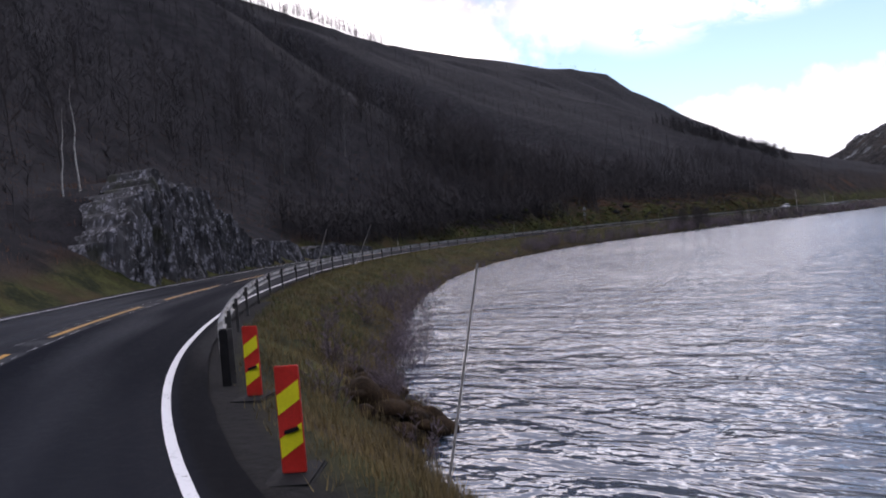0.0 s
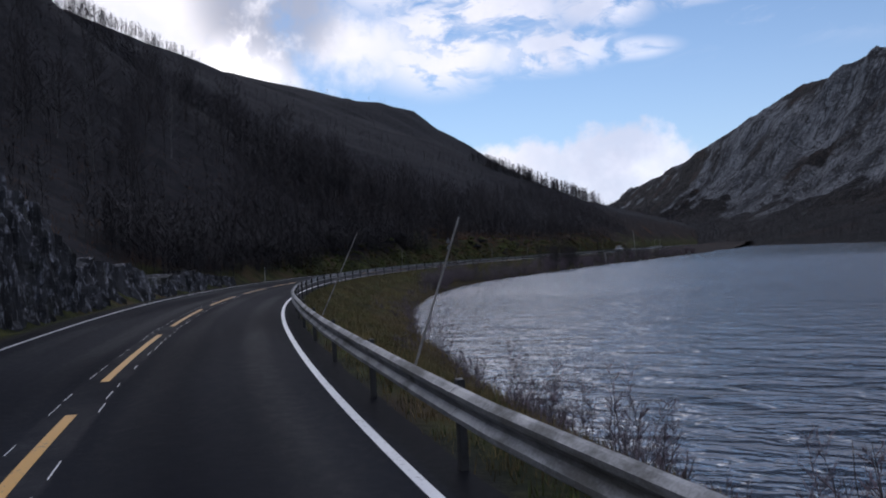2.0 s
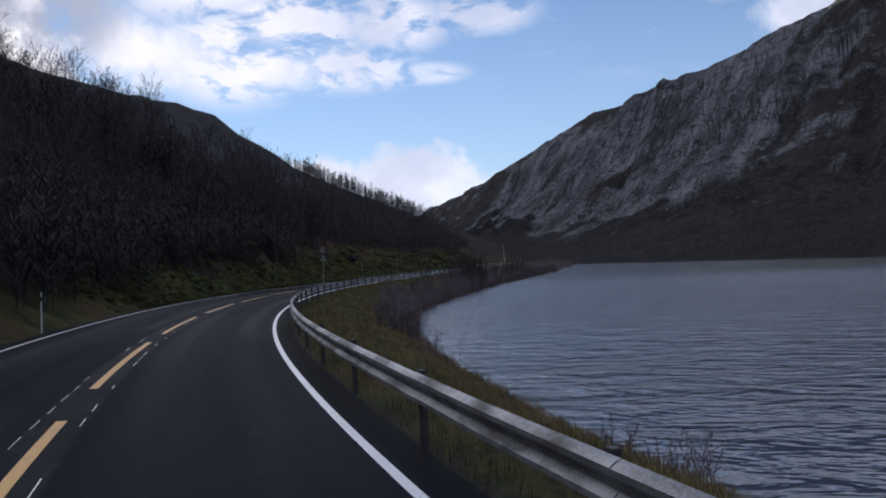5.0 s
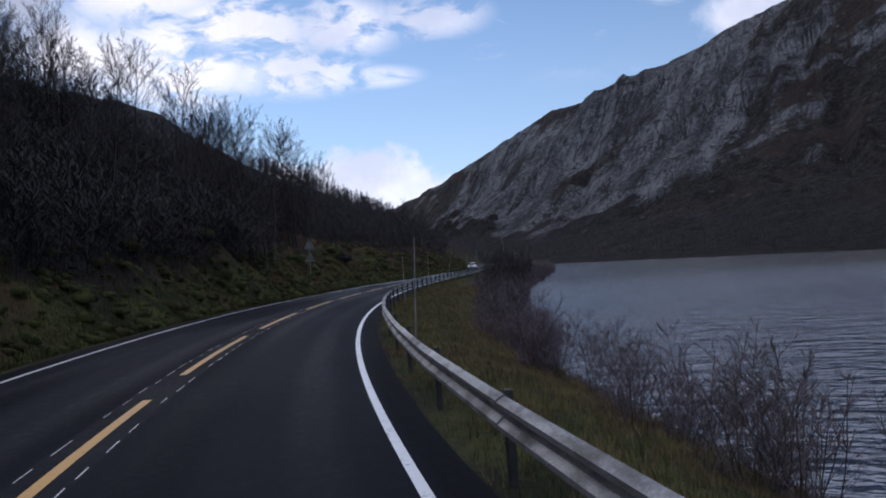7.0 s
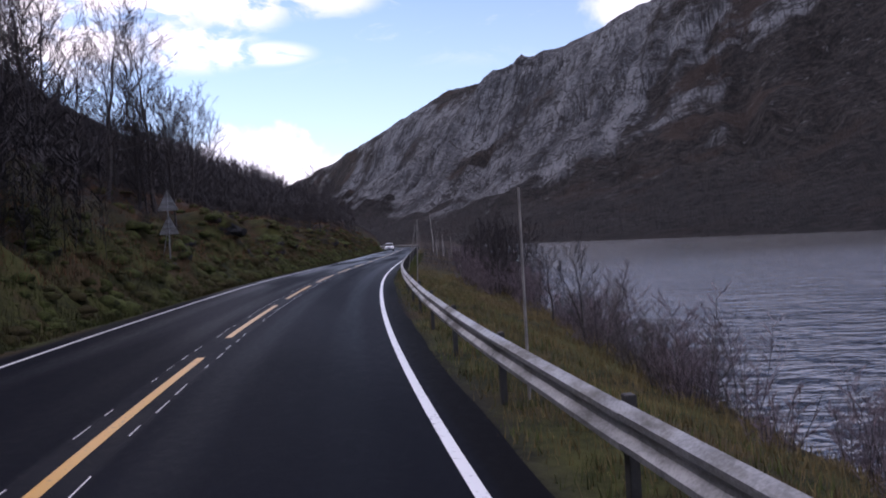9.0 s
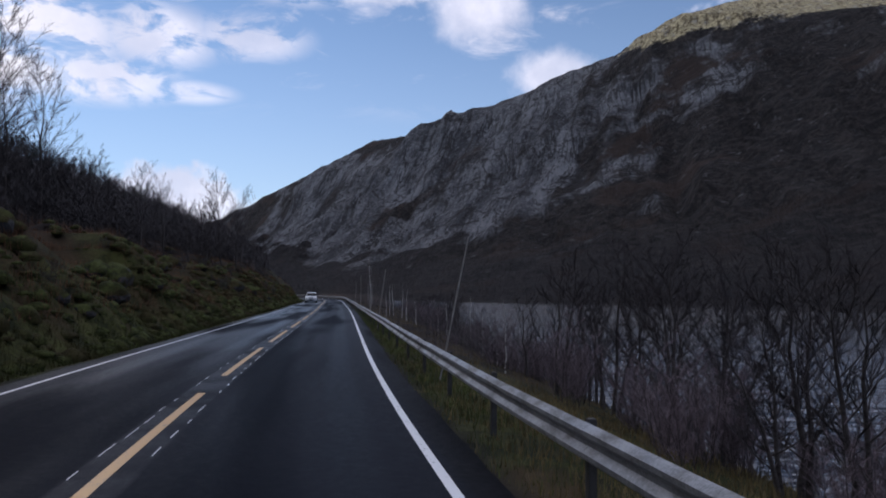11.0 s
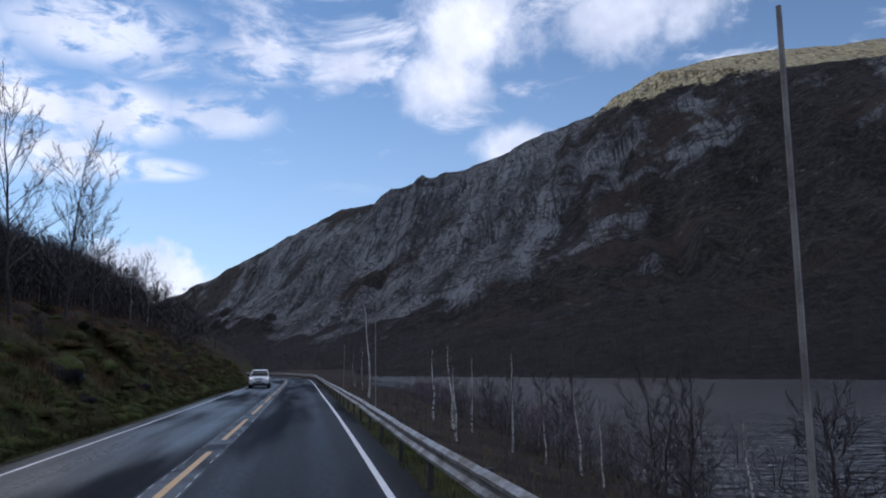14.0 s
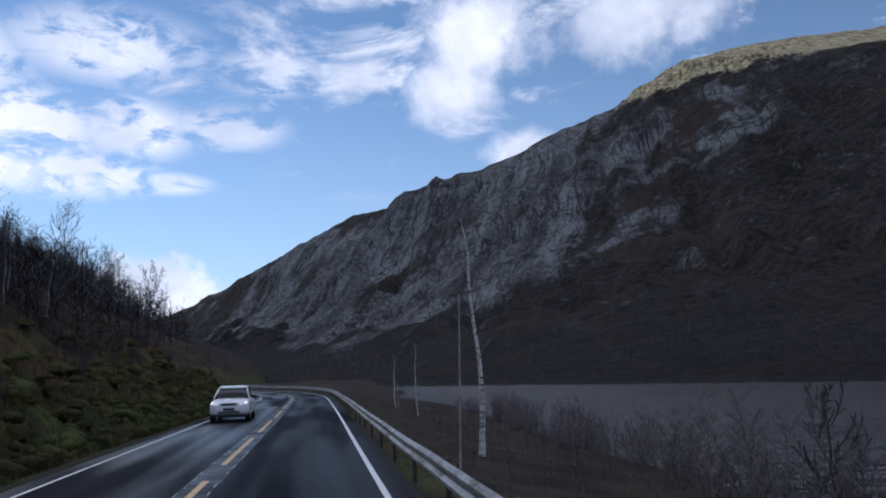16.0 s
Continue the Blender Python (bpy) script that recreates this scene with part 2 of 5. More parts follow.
def mountain_build(g):
    rock = g.node("ShaderNodeAttribute", attribute_name="rock").outputs["Fac"]
    sunlit_top = g.node("ShaderNodeAttribute", attribute_name="sunlit_top").outputs["Fac"]
    wooded = g.node("ShaderNodeAttribute", attribute_name="wooded").outputs["Fac"]
    # u runs along the face, v up it; the slabs are jointed down the face, a little aslant
    q = g.vec("DOT_PRODUCT", g.pos, (-0.872, -0.489, 0.0))
    v = g.vec("DOT_PRODUCT", g.pos, (0.489, -0.872, 0.0))
    u = g.math("ADD", g.math("ADD", q, g.math("MULTIPLY", v, 0.95)), g.math("MULTIPLY", g.math("SUBTRACT", g.noise(g.pos, 0.010, 1.0), 0.5), 30.0))
    grain = g.node("ShaderNodeCombineXYZ", {"X": u, "Y": g.math("MULTIPLY", v, 0.30), "Z": 0.0}).outputs[0]
    ledge = g.node("ShaderNodeCombineXYZ", {"X": g.math("MULTIPLY", q, 0.35), "Y": g.math("SUBTRACT", v, g.math("MULTIPLY", q, 0.25)), "Z": 0.0}).outputs[0]
    streak = g.noise(grain, 0.030, 8.0, 0.62, 0.4)
    crack = g.noise(grain, 0.11, 8.0, 0.70, 0.3)
    blotch = g.noise(g.pos, 0.014, 6.0, 0.62)
    fine = g.noise(g.pos, 0.22, 7.0, 0.74)
    tone = g.math("ADD", g.math("ADD", g.math("MULTIPLY", streak, 0.34), g.math("MULTIPLY", blotch, 0.36)), g.math("MULTIPLY", fine, 0.3))
    stone = g.mix(g.ramp(tone, 0.42, 0.60), (0.052, 0.054, 0.060, 1), (0.20, 0.205, 0.215, 1))
    stone = g.mix(g.math("MULTIPLY", g.ramp(fine, 0.52, 0.68), 0.5), stone, (0.28, 0.28, 0.285, 1))
    stone = g.mix(g.math("MULTIPLY", g.ramp(crack, 0.53, 0.60), 0.75), stone, (0.040, 0.039, 0.040, 1))
    for size, depth, dark in ((0.018, 0.016, 0.9), (0.05, 0.020, 0.75)):
        vein = g.math("ABSOLUTE", g.math("SUBTRACT", g.noise(grain, size, 6.0, 0.58, 0.5), 0.5))
        stone = g.mix(g.ramp(vein, 0.0, depth, dark, 0.0), stone, (0.020, 0.019, 0.020, 1))
    shelf = g.math("ABSOLUTE", g.math("SUBTRACT", g.noise(ledge, 0.02, 6.0, 0.6, 0.8), 0.5))
    stone = g.mix(g.ramp(shelf, 0.0, 0.014, 0.85, 0.0), stone, (0.020, 0.018, 0.017, 1))
    scrub = g.mix(g.ramp(fine, 0.38, 0.62), (0.012, 0.011, 0.011, 1), (0.042, 0.036, 0.033, 1))
    scrub = g.mix(g.ramp(g.noise(g.pos, 0.07, 6.0, 0.7), 0.46, 0.60, 0.0, 0.6), scrub, (0.010, 0.010, 0.011, 1))
    scrub = g.mix(g.math("MULTIPLY", g.ramp(g.noise(g.pos, 0.013, 4.0), 0.54, 0.66), 0.6), scrub, (0.050, 0.034, 0.027, 1))
    # pale outcrops among the heather
    bare = g.noise(g.scaled(g.pos, (1.0, 1.0, 0.6)), 0.09, 7.0, 0.74)
    scrub = g.mix(g.math("MULTIPLY", g.ramp(bare, 0.59, 0.68), 0.6), scrub, (0.17, 0.168, 0.17, 1))
    trees = g.mix(g.ramp(fine, 0.4, 0.62), (0.007, 0.007, 0.008, 1), (0.021, 0.018, 0.019, 1))
    trees = g.mix(g.math("MULTIPLY", g.ramp(g.noise(g.pos, 0.022, 4.0), 0.58, 0.70), 0.5), trees, (0.042, 0.025, 0.018, 1))
    scrub = g.mix(wooded, scrub, trees)
    cleft = g.noise(grain, 0.014, 6.0, 0.62, 0.4)
    f = g.math("ADD", rock, g.math("MULTIPLY", g.math("SUBTRACT", g.math("ADD", g.math("MULTIPLY", cleft, 0.55), g.math("MULTIPLY", blotch, 0.45)), 0.5), 3.2))
    col = g.mix(g.ramp(f, 0.30, 0.62), scrub, stone)
    # sunshine on the summit is put into the colour as bright straw
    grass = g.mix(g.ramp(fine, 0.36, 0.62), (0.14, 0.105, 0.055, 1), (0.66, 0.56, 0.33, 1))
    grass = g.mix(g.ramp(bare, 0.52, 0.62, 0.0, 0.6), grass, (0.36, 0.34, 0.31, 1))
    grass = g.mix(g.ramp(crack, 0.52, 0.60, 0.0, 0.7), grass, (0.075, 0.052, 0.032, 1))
    f2 = g.math("ADD", sunlit_top, g.math("MULTIPLY", g.math("SUBTRACT", g.math("ADD", g.math("MULTIPLY", fine, 0.5), g.math("MULTIPLY", blotch, 0.5)), 0.5), 1.3))
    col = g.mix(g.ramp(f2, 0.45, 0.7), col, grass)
    h = g.math("ADD", g.math("MULTIPLY", streak, 0.55), g.math("MULTIPLY", crack, 0.45))
    return col, 0.95, (1.0, 14.0, h), {"Specular IOR Level": 0.15}


def water_build(g):
    turned = g.node("ShaderNodeMapping", {"Vector": g.pos, "Rotation": (0, 0, radians(28)), "Scale": (1.0, 0.46, 1.0)}).outputs["Vector"]
    wave, ripple, gust = g.noise(turned, 0.78, 3.0, 0.55, 0.6), g.noise(turned, 3.4, 2.0, 0.5), g.noise(g.pos, 0.03, 3.0)
    h = g.math("ADD", g.math("MULTIPLY", wave, 0.8), g.math("MULTIPLY", ripple, 0.16))
    h = g.math("MULTIPLY", h, g.ramp(gust, 0.3, 0.7, 0.7, 1.25))
    wide = g.node("ShaderNodeAttribute", attribute_name="open").outputs["Fac"]
    streaks = g.noise(g.scaled(turned, (0.35, 1.0, 1.0)), 0.12, 4.0, 0.6)
    r = g.math("ADD", 0.13, g.math("MULTIPLY", wide, g.ramp(streaks, 0.35, 0.65, 0.22, 0.46)))
    lee_mirror = g.node("ShaderNodeAttribute", attribute_name="lee_mirror").outputs["Fac"]
    h = g.math("MULTIPLY", h, g.ramp(lee_mirror, 0.0, 1.0, 1.0, 0.8))
    # base colour carries reflections: bright sky on open water, dark mountain farther on
    mirror_tone = g.mix(lee_mirror, (0.062, 0.088, 0.13, 1), (0.012, 0.013, 0.016, 1))
    return mirror_tone, r, (1.0, 1.0, h), {"Specular IOR Level": 0.9, "IOR": g.ramp(lee_mirror, 0.0, 1.0, 1.72, 1.39)}


def bark_build(base, dark):
    def build(g):
        n = g.noise(g.scaled(g.pos, (1.0, 1.0, 3.0)), 5.0, 5.0, 0.7)
        col = g.mix(g.ramp(n, 0.45, 0.62), (*base, 1), (*dark, 1))
        return col, 0.85, (0.4, 0.02, n), {"Specular IOR Level": 0.2}
    return build


def rockface_build(g):
    tall = g.scaled(g.pos, (1.0, 1.0, 0.14))
    s = g.noise(tall, 1.5, 5.0, 0.62, 0.4)
    f = g.noise(tall, 4.2, 6.0, 0.72)
    chip = g.noise(g.pos, 3.0, 6.0, 0.7)
    col = g.mix(g.ramp(s, 0.36, 0.62), (0.008, 0.008, 0.009, 1), (0.060, 0.060, 0.066, 1))
    col = g.mix(g.math("MULTIPLY", g.ramp(f, 0.49, 0.58), g.ramp(chip, 0.44, 0.62)), col, (0.29, 0.29, 0.32, 1))
    col = g.mix(g.ramp(g.noise(g.pos, 0.45, 4.0), 0.54, 0.66, 0.0, 0.9), col, (0.018, 0.020, 0.010, 1))
    return col, 0.7, (0.9, 0.12, g.math("ADD", s, g.math("MULTIPLY", f, 0.5))), {"Specular IOR Level": 0.4}


def moss_build(g):
    patch, clump, fine = g.noise(g.pos, 0.35, 4.0), g.noise(g.pos, 2.2, 5.0, 0.65), g.noise(g.pos, 18.0, 4.0, 0.7)
    f = g.math("ADD", g.math("MULTIPLY", clump, 0.6), g.math("MULTIPLY", fine, 0.4))
    col = g.mix(g.ramp(f, 0.38, 0.60), (0.013, 0.016, 0.008, 1), (0.072, 0.084, 0.027, 1))
    col = g.mix(g.math("MULTIPLY", g.ramp(patch, 0.46, 0.60), 0.8), col, g.mix(fine, (0.014, 0.012, 0.007, 1), (0.060, 0.044, 0.020, 1)))
    return col, 0.95, (1.0, 0.10, f), {"Specular IOR Level": 0.1}


def zinc_build(g):
    cloudy, spangle, dirt = g.noise(g.pos, 2.5, 4.0, 0.6), g.noise(g.pos, 45.0, 3.0), g.noise(g.scaled(g.pos, (1.0, 1.0, 4.0)), 1.1, 6.0, 0.7)
    f = g.math("ADD", g.math("MULTIPLY", cloudy, 0.6), g.math("MULTIPLY", spangle, 0.4))
    col = g.mix(g.ramp(f, 0.38, 0.62), (0.17, 0.175, 0.18, 1), (0.32, 0.325, 0.33, 1))
    col = g.mix(g.ramp(dirt, 0.46, 0.66, 0.0, 0.75), col, (0.075, 0.070, 0.055, 1))
    return col, g.ramp(dirt, 0.4, 0.7, 0.45, 0.8), (0.2, 0.003, f), {"Metallic": g.ramp(dirt, 0.45, 0.65, 0.5, 0.1)}


ASPHALT = material("asphalt", asphalt_build)
WHITE_PAINT = material("white_road_paint", paint_build((0.84, 0.84, 0.85)))
YELLOW_PAINT = material("yellow_road_paint", paint_build((0.60, 0.32, 0.06)))
GROUND = material("ground", ground_build)
MOUNTAIN = material("mountain", mountain_build)
WATER = material("water", water_build)
ROCK = material("rock_face", rockface_build)
ZINC = material("galvanised_steel", zinc_build)
POST_STEEL = tint("weathered_steel", (0.055, 0.054, 0.053), 0.35, 6.0, 0.7, 0.2)
BIRCH = material("birch_bark", bark_build((0.62, 0.60, 0.56), (0.07, 0.06, 0.055)))
HILL_TWIG = tint("hill_twigs", (0.055, 0.048, 0.050), 0.35, 3.0, 0.9)
GREY_BARK = material("grey_bark", bark_build((0.17, 0.16, 0.155), (0.03, 0.027, 0.026)))
DARK_BARK = material("dark_bark", bark_build((0.075, 0.066, 0.064), (0.030, 0.026, 0.025)))
WOODS = tint("distant_bare_twigs", (0.044, 0.040, 0.043), 0.35, 0.3, 0.95)
ALDER_TWIG = tint("alder_twigs", (0.036, 0.030, 0.032), 0.3, 3.0, 0.9)
TWIG = tint("twigs", (0.165, 0.128, 0.142), 0.35, 3.0, 0.9)
PALE_TWIG = tint("pale_twigs", (0.105, 0.092, 0.088), 0.35, 3.0, 0.9)
RED_PANEL = tint("red_sheeting", (0.58, 0.032, 0.022), 0.15, 5.0, 0.45)
YELLOW_PANEL = tint("yellow_sheeting", (0.86, 0.82, 0.02), 0.08, 5.0, 0.4)
BRACKEN = tint("dead_bracken", (0.034, 0.022, 0.013), 0.6, 1.2, 0.95, bump=1.0, fine=20.0, dist=0.05, spec=0.1)
BLACK_RUBBER = tint("black_rubber", (0.014, 0.014, 0.015), 0.3, 12.0, 0.8, spec=0.15)
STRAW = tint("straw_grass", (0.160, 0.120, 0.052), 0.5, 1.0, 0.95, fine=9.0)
GREEN_GRASS = tint("green_grass", (0.066, 0.084, 0.022), 0.7, 0.8, 0.95, fine=9.0)
MOSS = material("moss", moss_build)
HEATHER = tint("heather", (0.125, 0.060, 0.031), 0.6, 0.6, 0.95, fine=9.0)


# ---------------- mesh helpers ----------------
def mesh_object(name, verts, faces, mat, parent=None, smooth=False):
    me = bpy.data.meshes.new(name)
    me.from_pydata([tuple(map(float, v)) for v in verts], [], faces)
    for m in (mat if isinstance(mat, (list, tuple)) else [mat]):
        me.materials.append(m)
    if smooth:
        me.polygons.foreach_set("use_smooth", [True] * len(me.polygons))
    me.update()
    ob = new(name, me)
    if parent is not None:
        ob.parent = parent
    return ob


def part(name, bm, mat, parent=None, label="", smooth=False):
    me = bpy.data.meshes.new(name)
    bm.normal_update()
    bm.to_mesh(me)
    bm.free()
    for m in (mat if isinstance(mat, (list, tuple)) else [mat]):
        me.materials.append(m)
    if smooth:
        me.polygons.foreach_set("use_smooth", [True] * len(me.polygons))
    ob = new(name, me)
    if parent is not None:
        ob.parent = parent
    if label:
        tagged(ob, label)
    return ob


def box(bm, size, at=(0, 0, 0), bevel=0.0, turn=None):
    m = Matrix.Translation(at) @ (turn or Matrix()) @ Matrix.Diagonal((*size, 1))
    made = bmesh.ops.create_cube(bm, size=1, matrix=m)["verts"]
    if bevel:
        edges = list({e for v in made for e in v.link_edges})
        bmesh.ops.bevel(bm, geom=edges, offset=bevel, segments=2, affect="EDGES")
    return made


def rod(bm, a, b, r0, r1=None, sides=10):
    a, b = Vector(a), Vector(b)
    q = (b - a).to_track_quat("Z", "Y").to_matrix().to_4x4()
    bmesh.ops.create_cone(bm, cap_ends=True, segments=sides, radius1=r0, radius2=r1 if r1 is not None else r0,
                          depth=(b - a).length, matrix=Matrix.Translation((a + b) / 2) @ q)


# ---------------- the line of the road ----------------
BENDS = [29.02, 19.07, 7.23, 3.51, 5.7, 5.35, 5.73, 5.37, 4.35, 1.87, 2.34, 0.16, -0.16, -0.26, -0.25, 0.21, -0.22, -0.18]
STEP = 0.5
LINE_S = np.arange(-400.0, 2000.0, STEP)
KNOT_S = np.r_[-10.0 + 20.0 * np.arange(len(BENDS)), 350.0, 2500.0]
KNOT_K = np.r_[BENDS, 0.0, 0.0] * 1e-3
BEND = np.where(LINE_S < -10, 0.004, np.interp(LINE_S, KNOT_S, KNOT_K))
HEAD = np.r_[0.0, np.cumsum((BEND[1:] + BEND[:-1]) / 2 * STEP)]
ZERO = int((-10 + 400) / STEP)
HEAD -= HEAD[ZERO]
LINE_X = np.r_[0.0, np.cumsum((np.sin(HEAD[1:]) + np.sin(HEAD[:-1])) / 2 * STEP)]
LINE_Y = np.r_[0.0, np.cumsum((np.cos(HEAD[1:]) + np.cos(HEAD[:-1])) / 2 * STEP)]
LINE_X += -1.3594 - LINE_X[ZERO]
LINE_Y += -9.8770 - LINE_Y[ZERO]


def heading(s):
    return np.interp(s, LINE_S, HEAD)


def plan(s, w):
    """Plan place of a point s metres along the road and w metres to its right."""
    h = heading(s)
    # the far end of the road swings to the left
    w = w - 0.0016 * np.clip(np.asarray(s) - 345, 0, 110) ** 2 * np.exp(-np.abs(w) / 90)
    return np.interp(s, LINE_S, LINE_X) + np.cos(h) * w, np.interp(s, LINE_S, LINE_Y) - np.sin(h) * w


def bank(s, w):
    """Crossfall of the carriageway, dying out beside it."""
    e = np.clip(5.37 * np.interp(s, LINE_S, BEND), -0.07, 0.07)
    reach = np.clip((np.abs(w) - 4.2) / 5.0, 0, 1)
    return -e * np.clip(w, -4.2, 4.2) * (1 - reach)


def place(s, w, z=0.0):
    x, y = plan(s, w)
    return np.array([x, y, z + bank(s, w)])


def upright(s, w, z, turn=0.0):
    """Pose standing at (s, w), its y axis along the road."""
    p = place(s, w, z)
    return pose(p[0], p[1], p[2], 0, 0, -math.degrees(heading(s)) + turn)


def grid_heights(us, vs, ku, kv, table):
    """Heights on the grid us x vs from a table on knots ku x kv."""
    rows = np.array([np.interp(vs, kv, r) for r in np.array(table, float)])
    return np.array([np.interp(us, ku, c) for c in rows.T]).T


def rough(x, y, scale, octaves=4):
    return noise.fractal(Vector((x / scale, y / scale, 3.7)), 0.9, 2.1, octaves)


def sheet(name, P, attrs, mat):
    """A grid surface from an (n, m, 3) array, with named values for the material."""
    n, m = P.shape[:2]
    idx = np.arange(n * m).reshape(n, m)
    faces = np.stack([idx[:-1, :-1], idx[1:, :-1], idx[1:, 1:], idx[:-1, 1:]], -1).reshape(-1, 4).tolist()
    ob = mesh_object(name, P.reshape(-1, 3), faces, mat, smooth=True)
    for key, val in attrs.items():
        a = ob.data.attributes.new(key, "FLOAT", "POINT")
        a.data.foreach_set("value", np.asarray(val, np.float32).ravel())
    return ob


# ---------------- ground: verge, shore and the wooded hill ----------------
LAKE_Z = -2.3
HILL_S = [0, 60, 110, 150, 190, 230, 280, 350, 500, 800, 1150, 1600]
HILL_A = [9, 18, 35, 70, 140, 300, 600, 1100]
HILL = [
    [2.8, 8.4, 20.6, 41.4, 69.2, 113.5, 151.1, 176.2],
    [2.7, 8.0, 19.3, 39.0, 64.3, 101.4, 132.4, 153.0],
    [2.8, 8.3, 20.7, 45.1, 74.6, 109.2, 138.3, 158.0],
    [2.8, 8.4, 21.6, 54.0, 97.3, 118.8, 144.8, 164.2],
    [2.5, 7.2, 17.2, 35.6, 65.3, 96.2, 125.4, 145.9],
    [2.2, 5.6, 12.0, 23.1, 41.5, 69.6, 103.3, 123.6],
    [2.2, 5.5, 10.3, 18.8, 37.0, 76.4, 141.2, 158.3],
    [2.8, 7.9, 14.6, 24.9, 55.4, 137.1, 315.5, 273.6],
    [3.2, 10.4, 22.8, 36.1, 65.9, 128.9, 219.5, 246.6],
    [2.9, 8.5, 19.3, 27.5, 37.9, 140.7, 238.3, 237.2],
    [2.5, 7.0, 15.6, 26.6, 39.4, 89.9, 191.2, 208.3],
    [2.2, 6.2, 14.2, 26.4, 42.3, 77.5, 142.3, 180.2],
]
SHORE_S = [-400, 0, 14, 16.5, 18.5, 20.5, 24, 60, 95, 150, 170, 200, 230, 290, 350, 430, 520, 600, 2000]
SHORE_W = [7.5, 7.3, 7.2, 7.7, 8.6, 7.6, 8.0, 9.4, 9.9, 10.2, 11.0, 12.0, 12.2, 15.5, 19.0, 26.0, 60.0, 200.0, 400.0]
RAIL_S = [-20, 13, 19, 24, 36, 60, 75, 118, 130, 155, 195, 210, 245, 600]
RAIL_W = [4.1, 4.03, 4.03, 3.93, 3.56, 3.60, 3.64, 3.88, 3.98, 3.98, 4.2, 4.1, 3.78, 3.78]


def ground_height(s, w):
    """Scalar height of the ground sheet."""
    return float(np.interp(w, [v for v in GROUND_W], GROUND_Z[int(np.clip(np.searchsorted(GROUND_S, s), 0, len(GROUND_S) - 1))]))


GROUND_S = np.r_[np.arange(-400, -20, 20.0), np.arange(-20, 330, 1.5), np.arange(330, 600, 6.0), np.arange(600, 900, 15.0), np.arange(900, 2001, 35.0)]
left = np.r_[3.4, 3.75, 4.1, 4.6, 5.2, 6.0, 7.0, 8.0, 9.5, 11, 13, 15, 17.5, 20, 23, 26, 30, 34, 39, 45, 52, 60, 70, 82, 96, 112, 130, 155, 185, 220, 240, 260, 280, 300, 325, 350, 400, 460, 530, 600, 680, 780, 900, 1000, 1100]
right = np.r_[3.4, 3.75, 4.1, 4.6, 5.2, 6.0, 7.0, 8.0, 9.0, 10.0, 11.0, 12.0, 13.5, 15.5, 18, 22, 28, 36]
GROUND_W = np.r_[-left[::-1], 0.0, right]
heights = grid_heights(GROUND_S, left, HILL_S, HILL_A, HILL) * np.clip((left - 4.5) / 4.5, 0, 1)
ROCK_S = [40, 42, 44.5, 47, 51.5, 58.5, 63, 66, 70, 75, 81, 88, 95, 105]
ROCK_H = [0.0, 0.6, 2.2, 4.8, 6.0, 5.6, 4.0, 1.8, 2.2, 1.8, 1.0, 1.3, 0.8, 0.0]
GROUND_Z = np.zeros((len(GROUND_S), len(GROUND_W)))
wood = np.zeros_like(GROUND_Z)
gravel = np.zeros_like(GROUND_Z)
P = np.zeros((*GROUND_Z.shape, 3))
